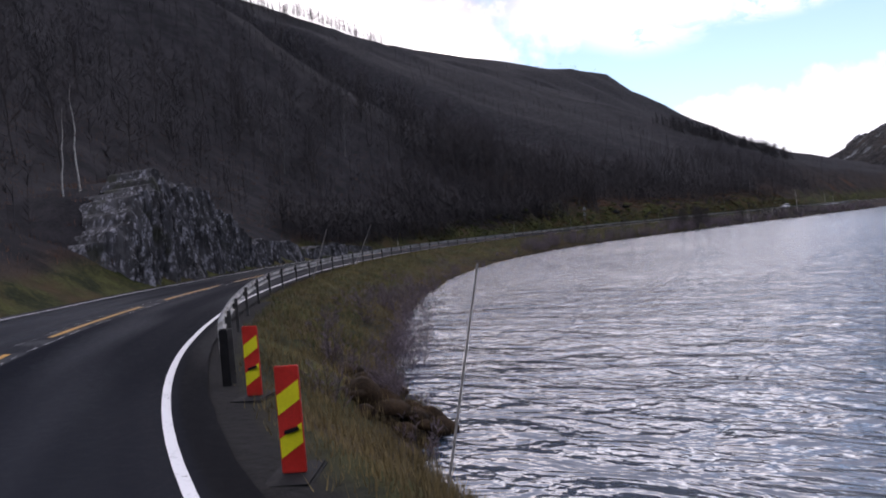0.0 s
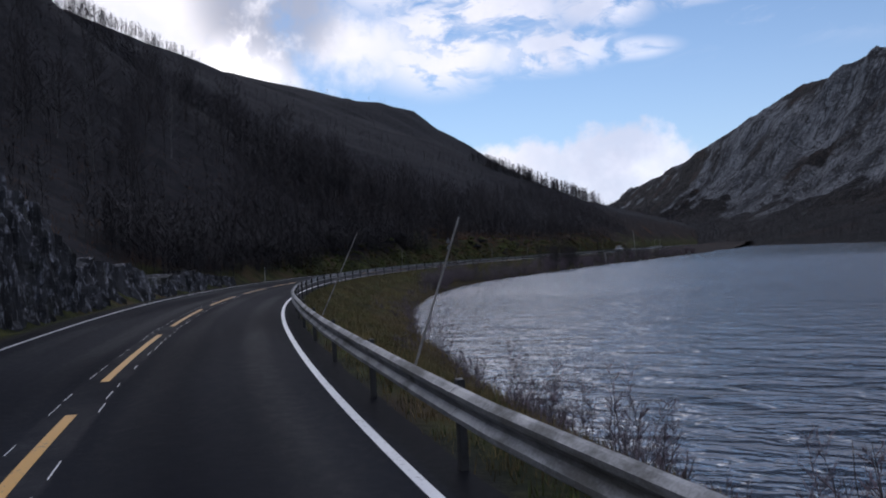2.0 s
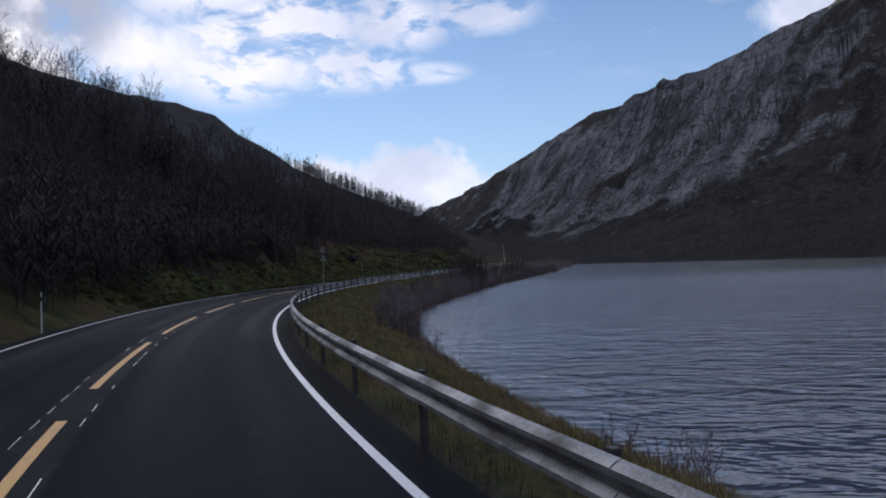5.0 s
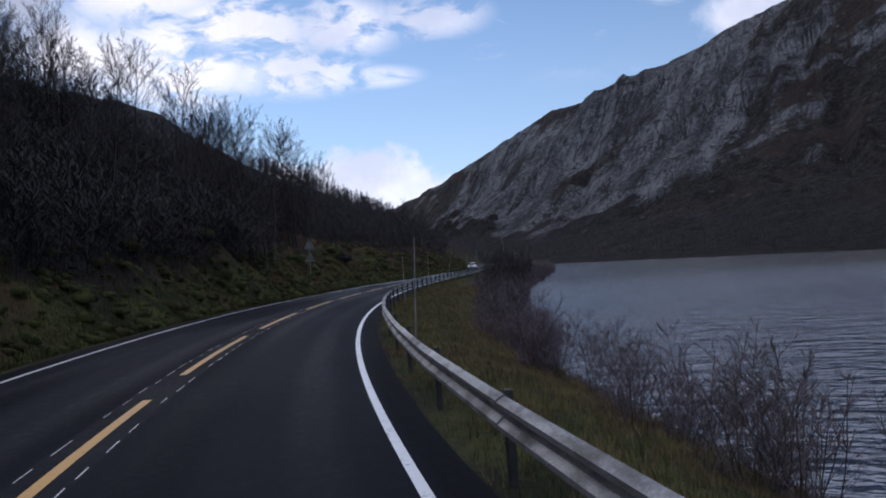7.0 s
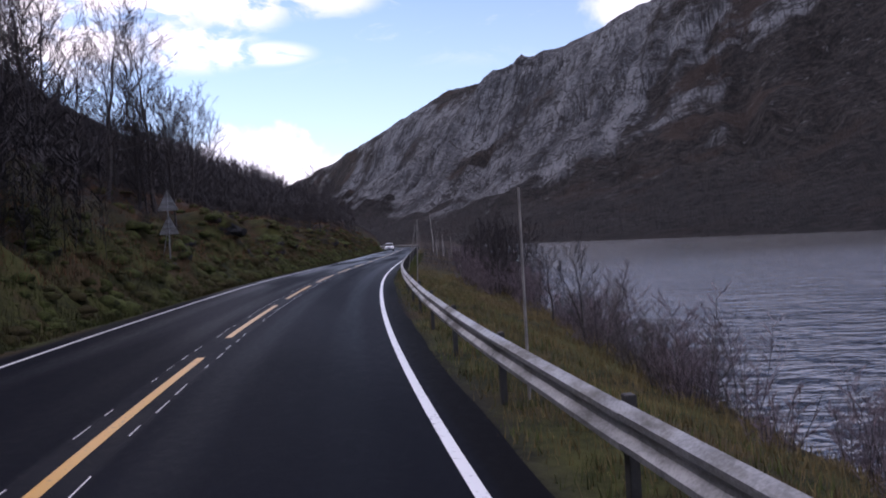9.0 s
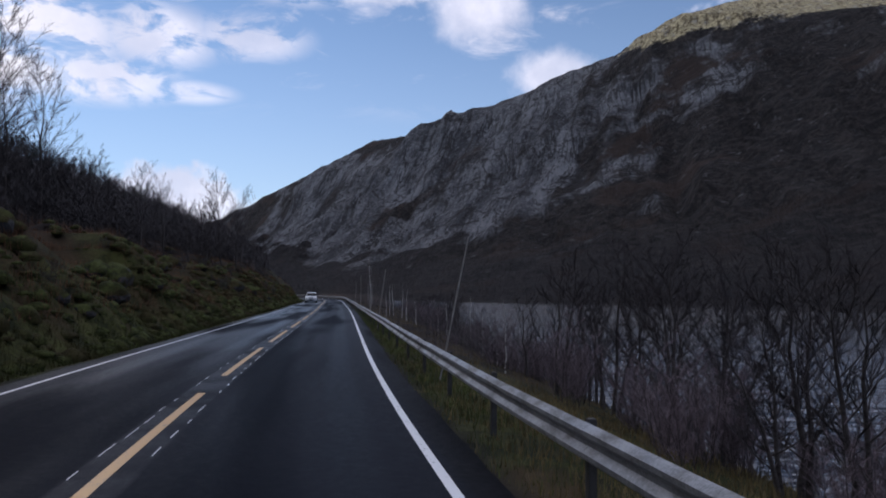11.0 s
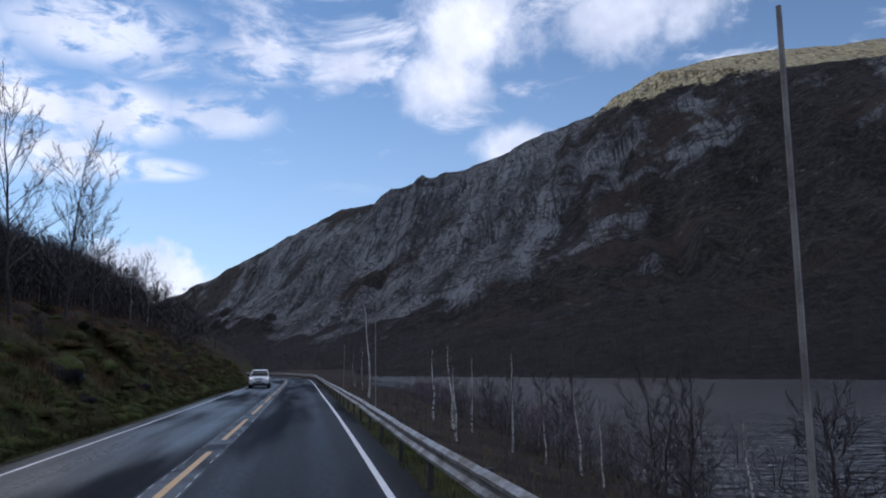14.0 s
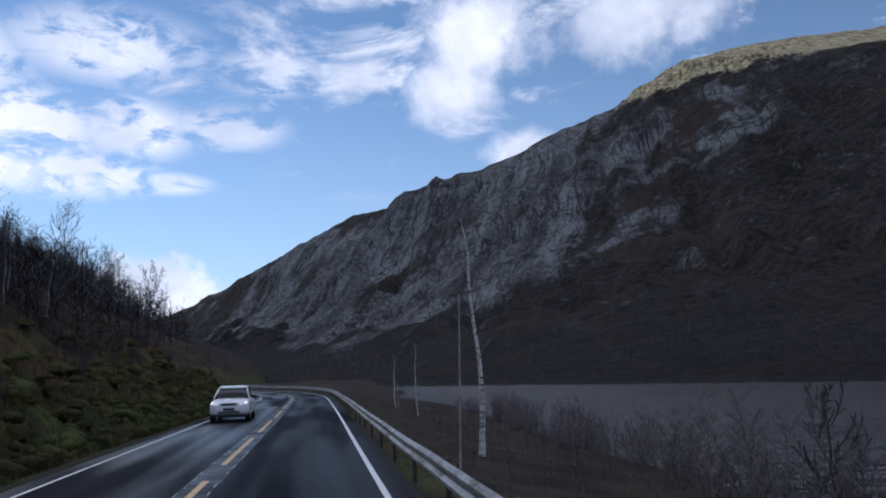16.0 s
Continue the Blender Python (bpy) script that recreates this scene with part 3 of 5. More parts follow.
for i, s in enumerate(GROUND_S):
    px, py = plan(np.full(len(GROUND_W), s), GROUND_W)
    shore = np.interp(s, SHORE_S, SHORE_W)
    for j, w in enumerate(GROUND_W):
        a = -w
        n1 = rough(px[j], py[j], 9.0)
        if a > 3.3:
            z = heights[i, len(left) - 1 - j]
            z = max(z, np.interp(s, ROCK_S, ROCK_H) * np.clip((a - 6.2) / 2.0, 0, 1) * np.clip(1.15 - a / 60, 0, 1))
            z += n1 * min(1.0, max(0, a - 5) * 0.08) * 0.8 + (0.75 * abs(rough(px[j] + 40, py[j], 2.6)) - 0.2) * np.clip((a - 4.8) / 1.5, 0, 1) * np.clip(1.6 - a / 25, 0, 1) + rough(px[j], py[j], 60.0) * min(1, a / 250) * 7
            # the rounded shoulder where the ridge breaks off
            z += 7.0 * math.exp(-((px[j] - 735) ** 2 + (py[j] - 436) ** 2) / 7000) - 2.5 * math.exp(-((px[j] - 765) ** 2 + (py[j] - 376) ** 2) / 1800)
            # knolls of rock and turf above the ditch
            z += 2.4 * abs(rough(px[j] + 9, py[j], 6.0)) * np.clip((a - 5.5) / 2.0, 0, 1) * np.clip(2.0 - a / 14, 0, 1) * np.clip((s - 118) / 20, 0, 1)
            z -= 0.28 * math.exp(-((a - 4.9) / 0.6) ** 2) + (0.05 if a < 4.2 else 0)
            wood[i, j] = np.clip((a - 7.5 - 4 * n1) / 6, 0, 1) + np.clip((a - 22 - 4 * n1) / 20, 0, 1)
            wood[i, j] = max(wood[i, j], 2 * np.clip((174 - s) / 10, 0, 1) * np.clip((a - 6.3 - n1) / 2, 0, 1))
            gravel[i, j] = np.clip((4.2 - a) / 0.4 + n1 * 0.4, 0, 1)
        elif w > 3.3:
            f = np.clip((w - 4.5) / (shore - 4.5), 0, 3)
            z = -0.05 + (LAKE_Z + 0.05) * (f ** 1.15 if f < 1 else 1 + (f - 1) * 1.6)
            z = max(z, -7.0) + n1 * 0.16 * min(1, max(0, w - 4.4))
            gravel[i, j] = np.clip(((4.7 if s < 30 else 4.1) - w) / 0.5 + n1 * 0.5, 0, 1)
            if w > 13 and s > 560:
                z = 0.5 + n1 * 0.4
            wood[i, j] = max(np.clip((w - shore + 2.0) / 2, 0, 0.8), np.clip((s - 190) / 30, 0, 1) * np.clip((w - 4.3 - 0.5 * n1) / 1.2, 0, 1))
        else:
            z = -0.12
        GROUND_Z[i, j] = z + bank(s, w) - (0.03 if abs(w) < 3.6 else 0)
        P[i, j] = (px[j], py[j], GROUND_Z[i, j])
tagged(sheet("ground", P, {"wood": wood, "gravel": gravel}, GROUND),
       "grassy verge, lake shore and steep wooded winter hillside", "ground", kind="structure")

# low land under the lake that reaches the horizon
far = 4500.0
tagged(sheet("lake_bed", np.array([[(x, y, -9.0) for y in np.linspace(-far, far, 9)] for x in np.linspace(-far, far, 9)]),
             {"wood": np.ones((9, 9)), "gravel": np.zeros((9, 9))}, GROUND), "dark bed of the lake and low land", "ground", kind="structure")
xs, ys = np.linspace(-1800, 1400, 129), np.linspace(-1900, 700, 105)
near_x, near_y = LINE_X[::20], LINE_Y[::20]
near_s = LINE_S[::20]
wide, lee_mirror = np.zeros((len(xs), len(ys))), np.zeros((len(xs), len(ys)))
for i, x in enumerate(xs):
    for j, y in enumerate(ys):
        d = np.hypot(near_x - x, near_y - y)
        # from 222 m on: calmer water, painted dark with the mountain's reflection
        lee_mirror[i, j] = np.clip((near_s[d.argmin()] - 222) / 45, 0, 1)
        wide[i, j] = np.clip((d.min() - 35) / 150, 0, 1) * (1 - 0.95 * lee_mirror[i, j])
tagged(sheet("water", np.array([[(x, y, LAKE_Z) for y in ys] for x in xs]), {"open": wide, "lee_mirror": lee_mirror}, WATER), "wind-rippled grey-blue lake water", "water", kind="structure")

# ---------------- the mountain across the lake ----------------
MOUNT_Q = [-1500, -900, -650, -520, -400, -300, -180, -60, 80, 300, 700]
MOUNT_B = [0, 90, 180, 270, 360, 480, 700, 1200]
MOUNT = [
    [-1, 10, 38, 96, 156, 196, 215, 218],
    [-1, 12, 42, 101, 206, 275, 258, 248],
    [-1, 15, 50, 107, 185, 246, 267, 271],
    [-1, 21, 67, 140, 236, 266, 308, 318],
    [-1, 21, 64, 121, 187, 278, 311, 320],
    [-1, 21, 59, 112, 189, 281, 328, 336],
    [-1, 20, 57, 109, 190, 304, 375, 363],
    [-1, 20, 55, 101, 176, 269, 347, 346],
    [-2, 20, 55, 101, 170, 239, 302, 307],
    [-1, 20, 56, 105, 165, 220, 261, 272],
    [-1, 20, 56, 105, 162, 212, 246, 257],
]
mq = np.r_[np.arange(-1700, -900, 20.0), np.arange(-900, 360, 6.0), np.arange(360, 2200, 50.0)]
mb = np.r_[-40, -15, np.arange(0, 90, 9.0), np.arange(90, 520, 5.0), np.arange(520, 1201, 40.0)]
mz = grid_heights(mq, np.clip(mb, 0, None), MOUNT_Q, MOUNT_B, MOUNT)
P = np.zeros((len(mq), len(mb), 3))
rock = np.zeros(P.shape[:2])
sunlit_top = np.zeros(P.shape[:2])
wooded = np.zeros(P.shape[:2])
for i, q in enumerate(mq):
    for j, b in enumerate(mb):
        x, y = 620 - 0.872 * q + 0.489 * b, 115 - 0.489 * q - 0.872 * b
        n1, n2, n3 = rough(x, y, 130.0), rough(x, y, 28.0), rough(x + 0.6 * b, y - 0.9 * q, 55.0)
        k = min(1.0, max(0, b) / 120)
        aslant = q + 0.95 * b
        gully = abs(noise.noise(Vector((aslant / 46.0, b / 210.0, 5.0)))) + 0.5 * abs(noise.noise(Vector((aslant / 17.0, b / 80.0, 8.0))))
        step = noise.noise(Vector((aslant / 30.0, b / 26.0, 2.0)))
        cliff = np.clip((b - 90) / 60, 0, 1) * np.clip((500 - b) / 140, 0, 1)
        z = (mz[i, j] + k * (n2 * 3.5 + n1 * 4.0 - gully * 20.0 * cliff + 2.0 + 2.5 * cliff + 3.0 * step * cliff)) if b >= 0 else -2.3 + b * 0.06
        P[i, j] = (x + k * n2 * 6, y + k * n3 * 6, z)
        # the bare slab, its wooded foot and the dark hollow in its middle
        foot = 116 + 0.13 * max(0, -q - 200) + 55 * n1 + 30 * n2
        slab = np.clip((b - foot) / 22, 0, 1) * np.clip((45 - 0.85 * max(0, b - 290) + 80 * n1 + 50 * n2 - q) / 240, 0, 1) * np.clip((q + 1150) / 450, 0.25, 1)
        slab *= 1 - 0.95 * math.exp(-((q + 345) / 42) ** 2 - ((b - 235) / 45) ** 2)
        rock[i, j] = 0.80 * slab + np.clip(0.24 * np.clip((b - 280) / 90, 0, 1) + 0.2 * n1 + 0.25 * n2, 0, 0.36) * (1 - slab)
        rock[i, j] -= 0.5 * np.clip((b - 400) / 60, 0, 1) * np.clip((-380 - q) / 80, 0, 1)
        wooded[i, j] = np.clip((foot + 40 - b) / 60, 0, 1) * (0.65 + 0.35 * np.clip((-q - 50) / 100, 0, 1))
        # where the summit takes its painted sunlight
        sunlit_top[i, j] = np.clip((z - 249) / 34 + 0.35 * n2, 0, 1) * np.clip((q + 330) / 120, 0, 1)
tagged(sheet("mountain", P, {"rock": rock, "sunlit_top": sunlit_top, "wooded": wooded}, MOUNTAIN), "steep grey rock mountain with dark heather slopes", "mountain", kind="structure")


# ---------------- road ----------------
ROAD_S = np.r_[np.arange(-60, 360, 1.0), np.arange(360, 640, 4.0)]


def strip(name, ss, w0, w1, lift, mat, parent=None, cols=1, wave=0.0):
    ws = [w0 + (w1 - w0) * k / cols for k in range(cols + 1)]
    V, F_ = [], []
    for i, s in enumerate(ss):
        for k, w in enumerate(ws):
            edge = (wave * rough(s * 1.0, w, 2.5) if k in (0, cols) else 0.0)
            V.append(place(s, w + edge, lift))
    m = len(ws)
    for i in range(len(ss) - 1):
        for k in range(cols):
            F_.append((i * m + k, i * m + k + 1, (i + 1) * m + k + 1, (i + 1) * m + k))
    ob = mesh_object(name, V, F_, mat, parent, smooth=True)
    if cols > 1:
        a = ob.data.attributes.new("across", "FLOAT", "POINT")
        a.data.foreach_set("value", np.tile(np.array(ws, np.float32), len(ss)))
        a = ob.data.attributes.new("along", "FLOAT", "POINT")
        a.data.foreach_set("value", np.repeat(np.asarray(ss), len(ws)).astype(np.float32))
        # damp beyond 175 m; before 42 m the gloss stands in for glare haze
        a = ob.data.attributes.new("damp", "FLOAT", "POINT")
        a.data.foreach_set("value", np.repeat(0.06 + 0.94 * np.clip((np.asarray(ss) - 175) / 60, 0, 1) + 0.6 * np.clip((42 - np.asarray(ss)) / 20, 0, 1), len(ws)).astype(np.float32))
    return ob


road = strip("road", ROAD_S, -3.62, 3.72, 0.0, ASPHALT, cols=16, wave=0.06)
tagged(road, "dark damp asphalt two-lane road with painted lines", "road", kind="structure")
strip("edge_line", ROAD_S, -3.185, -3.105, 0.006, WHITE_PAINT, road)
strip("edge_line", ROAD_S, 3.145, 3.255, 0.006, WHITE_PAINT, road)
DASH0, DASH_STEP = -2.37, 11.683
for k in range(-3, 46):
    a = DASH0 + k * DASH_STEP
    strip("centre_dash", np.linspace(a, a + 8.75, 12), -0.065, 0.065, 0.006, YELLOW_PAINT, road)
# milled ticks on both sides of the centre line
V, F_ = [], []
s = -8.0
while s < 330:
    for w in (-0.27, 0.27):
        if random.random() < 0.75:
            ln = random.uniform(0.35, 0.8)
            ww = w + random.uniform(-0.02, 0.02)
            half = 0.0065 if w > 0 else 0.005
            n0 = len(V)
            V += [place(s, ww - half, 0.005), place(s, ww + half, 0.005), place(s + ln, ww + half, 0.005), place(s + ln, ww - half, 0.005)]
            F_.append((n0, n0 + 1, n0 + 2, n0 + 3))
    s += 1.1
tagged(mesh_object("rumble_mark", V, F_, WHITE_PAINT, road), kind="stuff")

# ---------------- guardrail ----------------
guard = tagged(new("guardrail"), "galvanised steel W-beam guardrail on posts along the lake side", "guardrail")
PROFILE = [(0.0, 0.44), (-0.03, 0.452), (-0.078, 0.485), (-0.078, 0.525), (-0.02, 0.575), (-0.02, 0.615), (-0.078, 0.665), (-0.078, 0.705),
           (-0.03, 0.738), (0.0, 0.75), (0.006, 0.745), (-0.016, 0.728), (-0.066, 0.70), (-0.066, 0.67), (-0.01, 0.618), (-0.01, 0.572),
           (-0.066, 0.52), (-0.066, 0.49), (-0.016, 0.462), (0.006, 0.448)]


def rail_w(s):
    return float(np.interp(s, RAIL_S, RAIL_W))


RAIL_START = 13.2
for k in range(120):
    s0 = RAIL_START + 4.0 * k
    V, F_ = [], []
    n = len(PROFILE)
    cuts = np.linspace(s0 - (0.15 if k else 0), s0 + 4.0, 5)
    sag = random.uniform(-0.012, 0.012)
    for i, s in enumerate(cuts):
        for d, z in PROFILE:
            V.append(place(s, rail_w(s) + d - 0.004 * (i == 0), z + sag * 0.5 + 0.02 * rough(s, 0, 9) - 0.09 * max(0.0, 1 - (s - RAIL_START) / 5)))
    for i in range(len(cuts) - 1):
        for j in range(n):
            F_.append((i * n + j, i * n + (j + 1) % n, (i + 1) * n + (j + 1) % n, (i + 1) * n + j))
    F_ += [tuple(range(n)), tuple(range((len(cuts) - 1) * n, len(cuts) * n))[::-1]]
    mesh_object("beam", V, F_, ZINC, guard)
bm = bmesh.new()
box(bm, (0.12, 0.12, 1.05), (0.0, 0, 0.30), 0.02)
part("end_post", bm, BLACK_RUBBER, guard, "thick black end post").matrix_basis = upright(RAIL_START - 0.12, rail_w(RAIL_START) - 0.02, -0.05)
bm = bmesh.new()
box(bm, (0.07, 0.10, 1.30), (0, 0, 0.105), 0.006)
box(bm, (0.05, 0.16, 0.14), (-0.055, 0, 0.58), 0.008)
post = part("post", bm, POST_STEEL, guard)
post.matrix_basis = upright(RAIL_START + 0.1, rail_w(RAIL_START) + 0.085, 0.0)
for k in range(1, 120):
    s = RAIL_START + 4.0 * k + 0.1
    o2 = post.copy()
    scene.collection.objects.link(o2)
    o2.parent = guard
    o2.matrix_basis = upright(s, rail_w(s) + 0.085, random.uniform(-0.02, 0.02))


# ---------------- rock cutting ----------------
def rock_height(s):
    return float(np.interp(s, ROCK_S, ROCK_H))


def rock_cut():
    """Blasted face: upright ribs of broken rock, flat facets."""
    us, vs = np.arange(40.5, 104, 0.11), np.linspace(0, 1, 30)
    P = np.zeros((len(us), len(vs), 3))
    for i, s in enumerate(us):
        h = rock_height(s) * (1 + 0.2 * rough(s, 0, 2.2)) + 0.5 * noise.noise(Vector((s / 0.4, 0.0, 1.0))) * min(1, rock_height(s) / 3)
        for j, v in enumerate(vs):
            z = -0.4 + (h + 0.5) * min(1.0, v * 1.12)
            lean = s - 0.10 * z
            # sharp upright ribs, broken across into long blocks
            rib = abs(noise.noise(Vector((lean / 0.75, z / 7.0, 1.0)))) + 0.6 * abs(noise.noise(Vector((lean / 0.30, z / 3.5, 4.0))))
            block = noise.noise(Vector((lean / 0.55, z / 1.3, 3.0)))
            buttress = noise.noise(Vector((lean / 2.6, z / 7.0, 1.0)))
            d = 4.6 + 0.18 * z + 1.5 * rib - 0.22 * block - 0.8 * buttress + 0.12 * rough(s * 2, z, 0.6)
            # both ends turn back into the bank
            d += max(0, v - 0.9) * 26 + 1.6 * max(0.0, 45.5 - s) + 0.5 * max(0.0, s - 98)
            P[i, j] = place(s, -d, 0)
            P[i, j, 2] = z - max(0, v - 0.9) * 2.0
    ob = sheet("rock_face", P, {}, ROCK)
    ob.data.polygons.foreach_set("use_smooth", [False] * len(ob.data.polygons))
    return ob


tagged(rock_cut(), "dark blasted rock cutting with pale jagged ribs", "rock face", kind="structure")


# ---------------- bare trees ----------------
def tube(V, F_, pts, radii, sides):
    """A bent tapered tube."""
    base = len(V)
    for k, (p, r) in enumerate(zip(pts, radii)):
        ahead = (pts[min(k + 1, len(pts) - 1)] - pts[max(k - 1, 0)])
        if ahead.length < 1e-6:
            ahead = Vector((0, 0, 1))
        a = ahead.orthogonal().normalized()
        b = ahead.cross(a).normalized()
        for q in range(sides):
            t = 2 * math.pi * q / sides
            V.append(p + (a * math.cos(t) + b * math.sin(t)) * r)
    for k in range(len(pts) - 1):
        for q in range(sides):
            F_.append((base + k * sides + q, base + k * sides + (q + 1) % sides, base + (k + 1) * sides + (q + 1) % sides, base + (k + 1) * sides + q))


def twig(V, F_, p, d, ln, r):
    """A thin three-sided twig with a kink."""
    mid = p + d * ln * 0.5 + Vector((random.uniform(-1, 1), random.uniform(-1, 1), random.uniform(0, 1))) * ln * 0.07
    tip = p + d * ln + Vector((0, 0, ln * 0.1))
    tube(V, F_, [p, mid, tip], [r, r * 0.75, r * 0.3], 3)


def sprig(V, F_, p, d, ln, r):
    """The finest twigs: a three-sided spike."""
    a = d.orthogonal().normalized() * r
    b = d.cross(a).normalized() * r
    n = len(V)
    V += [p + a, p - a * 0.5 + b * 0.87, p - a * 0.5 - b * 0.87, p + d * ln + Vector((0, 0, ln * 0.12))]
    F_ += [(n, n + 1, n + 3), (n + 1, n + 2, n + 3), (n + 2, n, n + 3)]


def along(d, spread):
    v = d + Vector((random.uniform(-1, 1), random.uniform(-1, 1), random.uniform(-0.6, 1))) * spread
    return v.normalized()


def bough(V, F_, W, G_, p, d, ln, r, subs, fine, thick):
    """A limb that bends upward as it goes, with side twigs and sprigs."""
    pts = [p]
    for k in range(4):
        d = (d + Vector((random.uniform(-.22, .22), random.uniform(-.22, .22), random.uniform(0.02, 0.22)))).normalized()
        pts.append(pts[-1] + d * ln / 4)
    tube(V, F_, pts, [r, r * 0.8, r * 0.6, r * 0.42, 0.006], 4)
    for i in range(subs):
        f = (0.2 + 0.8 * (i + random.random()) / subs) * 4
        k = min(3, int(f))
        q = pts[k].lerp(pts[k + 1], f - k)
        d2 = along((pts[k + 1] - pts[k]).normalized(), 0.95)
        l2 = ln * random.uniform(0.22, 0.42) * (1.15 - f * 0.13)
        twig(W, G_, q, d2, l2, thick * 1.5)
        for _ in range(fine):
            sprig(W, G_, q + d2 * l2 * random.uniform(0.15, 1.0), along(d2, 0.95), l2 * random.uniform(0.25, 0.6), thick)


def bare_tree(name, label, h, r, bark, twigs, limbs=13, subs=5, fine=5, low=0.3, lean=0.0, stems=1, thick=0.012, reach=1.0, rises=(0.3, 1.3), limb_bark=None):
    """A leafless tree: trunk with limbs, and a rounded crown of twigs."""
    root = tagged(new(name), label, "tree")
    V, F_, W, G_, L_, M_ = [], [], [], [], [], []
    for stem in range(stems):
        off = Vector((random.uniform(-.25, .25), random.uniform(-.25, .25), 0)) * (stems > 1)
        hh = h * random.uniform(0.8, 1.0) if stem else h
        bend = Vector((random.uniform(-1, 1), random.uniform(-1, 1), 0)) * 0.06 * hh + off * 3.0
        pts, radii = [], []
        for k in range(8):
            f = k / 7
            pts.append(off + Vector((lean * hh * f, 0, hh * f - 0.15)) + bend * f * f + Vector((random.uniform(-1, 1), random.uniform(-1, 1), 0)) * 0.015 * hh * (k > 0))
            radii.append(r * (1.25 if k == 0 else 1.0) * (1 - f) ** 0.9 + 0.008)
        tube(V, F_, pts, radii, 7)
        for i in range(limbs):
            f = low + (0.98 - low) * (i + random.random()) / limbs
            k = min(6, int(f * 7))
            p = pts[k].lerp(pts[k + 1], f * 7 - k)
            az = i * 2.4 + random.uniform(-.6, .6)
            # lower limbs spread, upper ones rise; the crown is widest below its middle
            g_ = (f - low) / (1 - low)
            rise = rises[0] + (rises[1] - rises[0]) * g_ + random.uniform(-.15, .15)
            d = Vector((math.cos(az), math.sin(az), rise)).normalized()
            ln = hh * 0.36 * reach * math.sqrt(max(0.05, 1 - ((g_ - 0.3) / 0.85) ** 2)) * random.uniform(0.65, 1.1)
            bough(L_, M_, W, G_, p, d, ln, max(0.010, r * (1 - f) * 0.5), subs, fine, thick)
    if stems > 1:
        tagged(mesh_object("trunk", V, F_, bark, root, smooth=True), kind="stuff")
    else:
        mesh_object("trunk", V, F_, bark, root, smooth=True)
    tagged(mesh_object("limb", L_, M_, limb_bark or bark, root, smooth=True), kind="stuff")
    tagged(mesh_object("crown", W, G_, twigs, root), kind="stuff")
    return root


def shrub(name, label, h, stems, twigs, fine=7, thick=0.0046):
    """Several bent stems from one root, each with side branches and fine twigs."""
    root = tagged(new(name), label, "shrub")
    V, F_, W, G_ = [], [], [], []
    for i in range(stems):
        az, out = i * 2.4 + random.uniform(-.5, .5), random.uniform(0.05, 0.30)
        hh = h * (random.uniform(0.55, 1.0) if i else 1.0)
        pts = [Vector((math.cos(az), math.sin(az), 0)) * random.uniform(0.03, 0.35) - Vector((0, 0, .2))]
        d = Vector((math.cos(az) * out, math.sin(az) * out, 1))
        for k in range(5):
            d = d + Vector((random.uniform(-.16, .16), random.uniform(-.16, .16), 0))
            pts.append(pts[-1] + d.normalized() * hh / 5)
        tube(V, F_, pts, [0.012, 0.010, 0.008, 0.0065, 0.005, 0.003], 4)
        for k in range(fine):
            f = random.uniform(0.15, 0.98) * 5
            j = min(4, int(f))
            p = pts[j].lerp(pts[j + 1], f - j)
            a2 = random.uniform(0, 6.28)
            dd = Vector((math.cos(a2), math.sin(a2), random.uniform(0.5, 1.3))).normalized()
            ln = hh * random.uniform(0.12, 0.30) * (1.25 - f * 0.16)
            twig(W, G_, p, dd, ln, thick * 1.3)
            for _ in range(9):
                sprig(W, G_, p + dd * ln * random.uniform(0.1, 1.0), along(dd, 0.95), ln * random.uniform(0.3, 0.7), thick * 0.9)
    tagged(mesh_object("stem", V, F_, DARK_BARK, root), kind="stuff")
    tagged(mesh_object("twig", W, G_, twigs, root), kind="stuff")
    return root


def stand(s, w, sink=0.1, turn=None, size=1.0, tilt=0.0):
    x, y = plan(s, w)
    z = ground_height(s, w) - sink
    return pose(x, y, z, tilt, random.uniform(-2, 2), random.uniform(0, 360) if turn is None else turn) @ Matrix.Diagonal((size, size, size * random.uniform(0.92, 1.1), 1))


def plant(kinds, spots, group):
    """Copies of the kinds at the poses; the first spots take the originals."""
    used = set()
    for k, m in spots:
        root = kinds[k % len(kinds)]
        if id(root) not in used:
            used.add(id(root))
            root.matrix_basis = m
            ob = root
        else:
            ob = copy_thing(root, Matrix())
            ob.matrix_basis = m
        tagged(ob, group=group)


# the hillside trees above the road
hill_kinds = [bare_tree("birch_tree", "leafless dark birch tree on the wooded hillside", h, r, b, HILL_TWIG, int(limbs * 1.4), 8, 11, low * 0.8, random.uniform(-.08, .08), st, 0.0066, 1.05, (0.35, 1.5))
              for h, r, b, limbs, low, st in ((8.5, .085, DARK_BARK, 18, .25, 1), (7.5, .065, DARK_BARK, 13, .2, 2), (9.5, .10, DARK_BARK, 20, .3, 1), (6.5, .055, DARK_BARK, 10, .15, 3), (8.0, .075, GREY_BARK, 16, .35, 1))]
hill_kinds.append(bare_tree("birch_tree", "slim leafless birch with a pale trunk on the hillside", 7.0, .06, BIRCH, HILL_TWIG, 13, 6, 8, .5, .05, 1, 0.006, 0.8, (0.5, 1.6), DARK_BARK))
spots = []
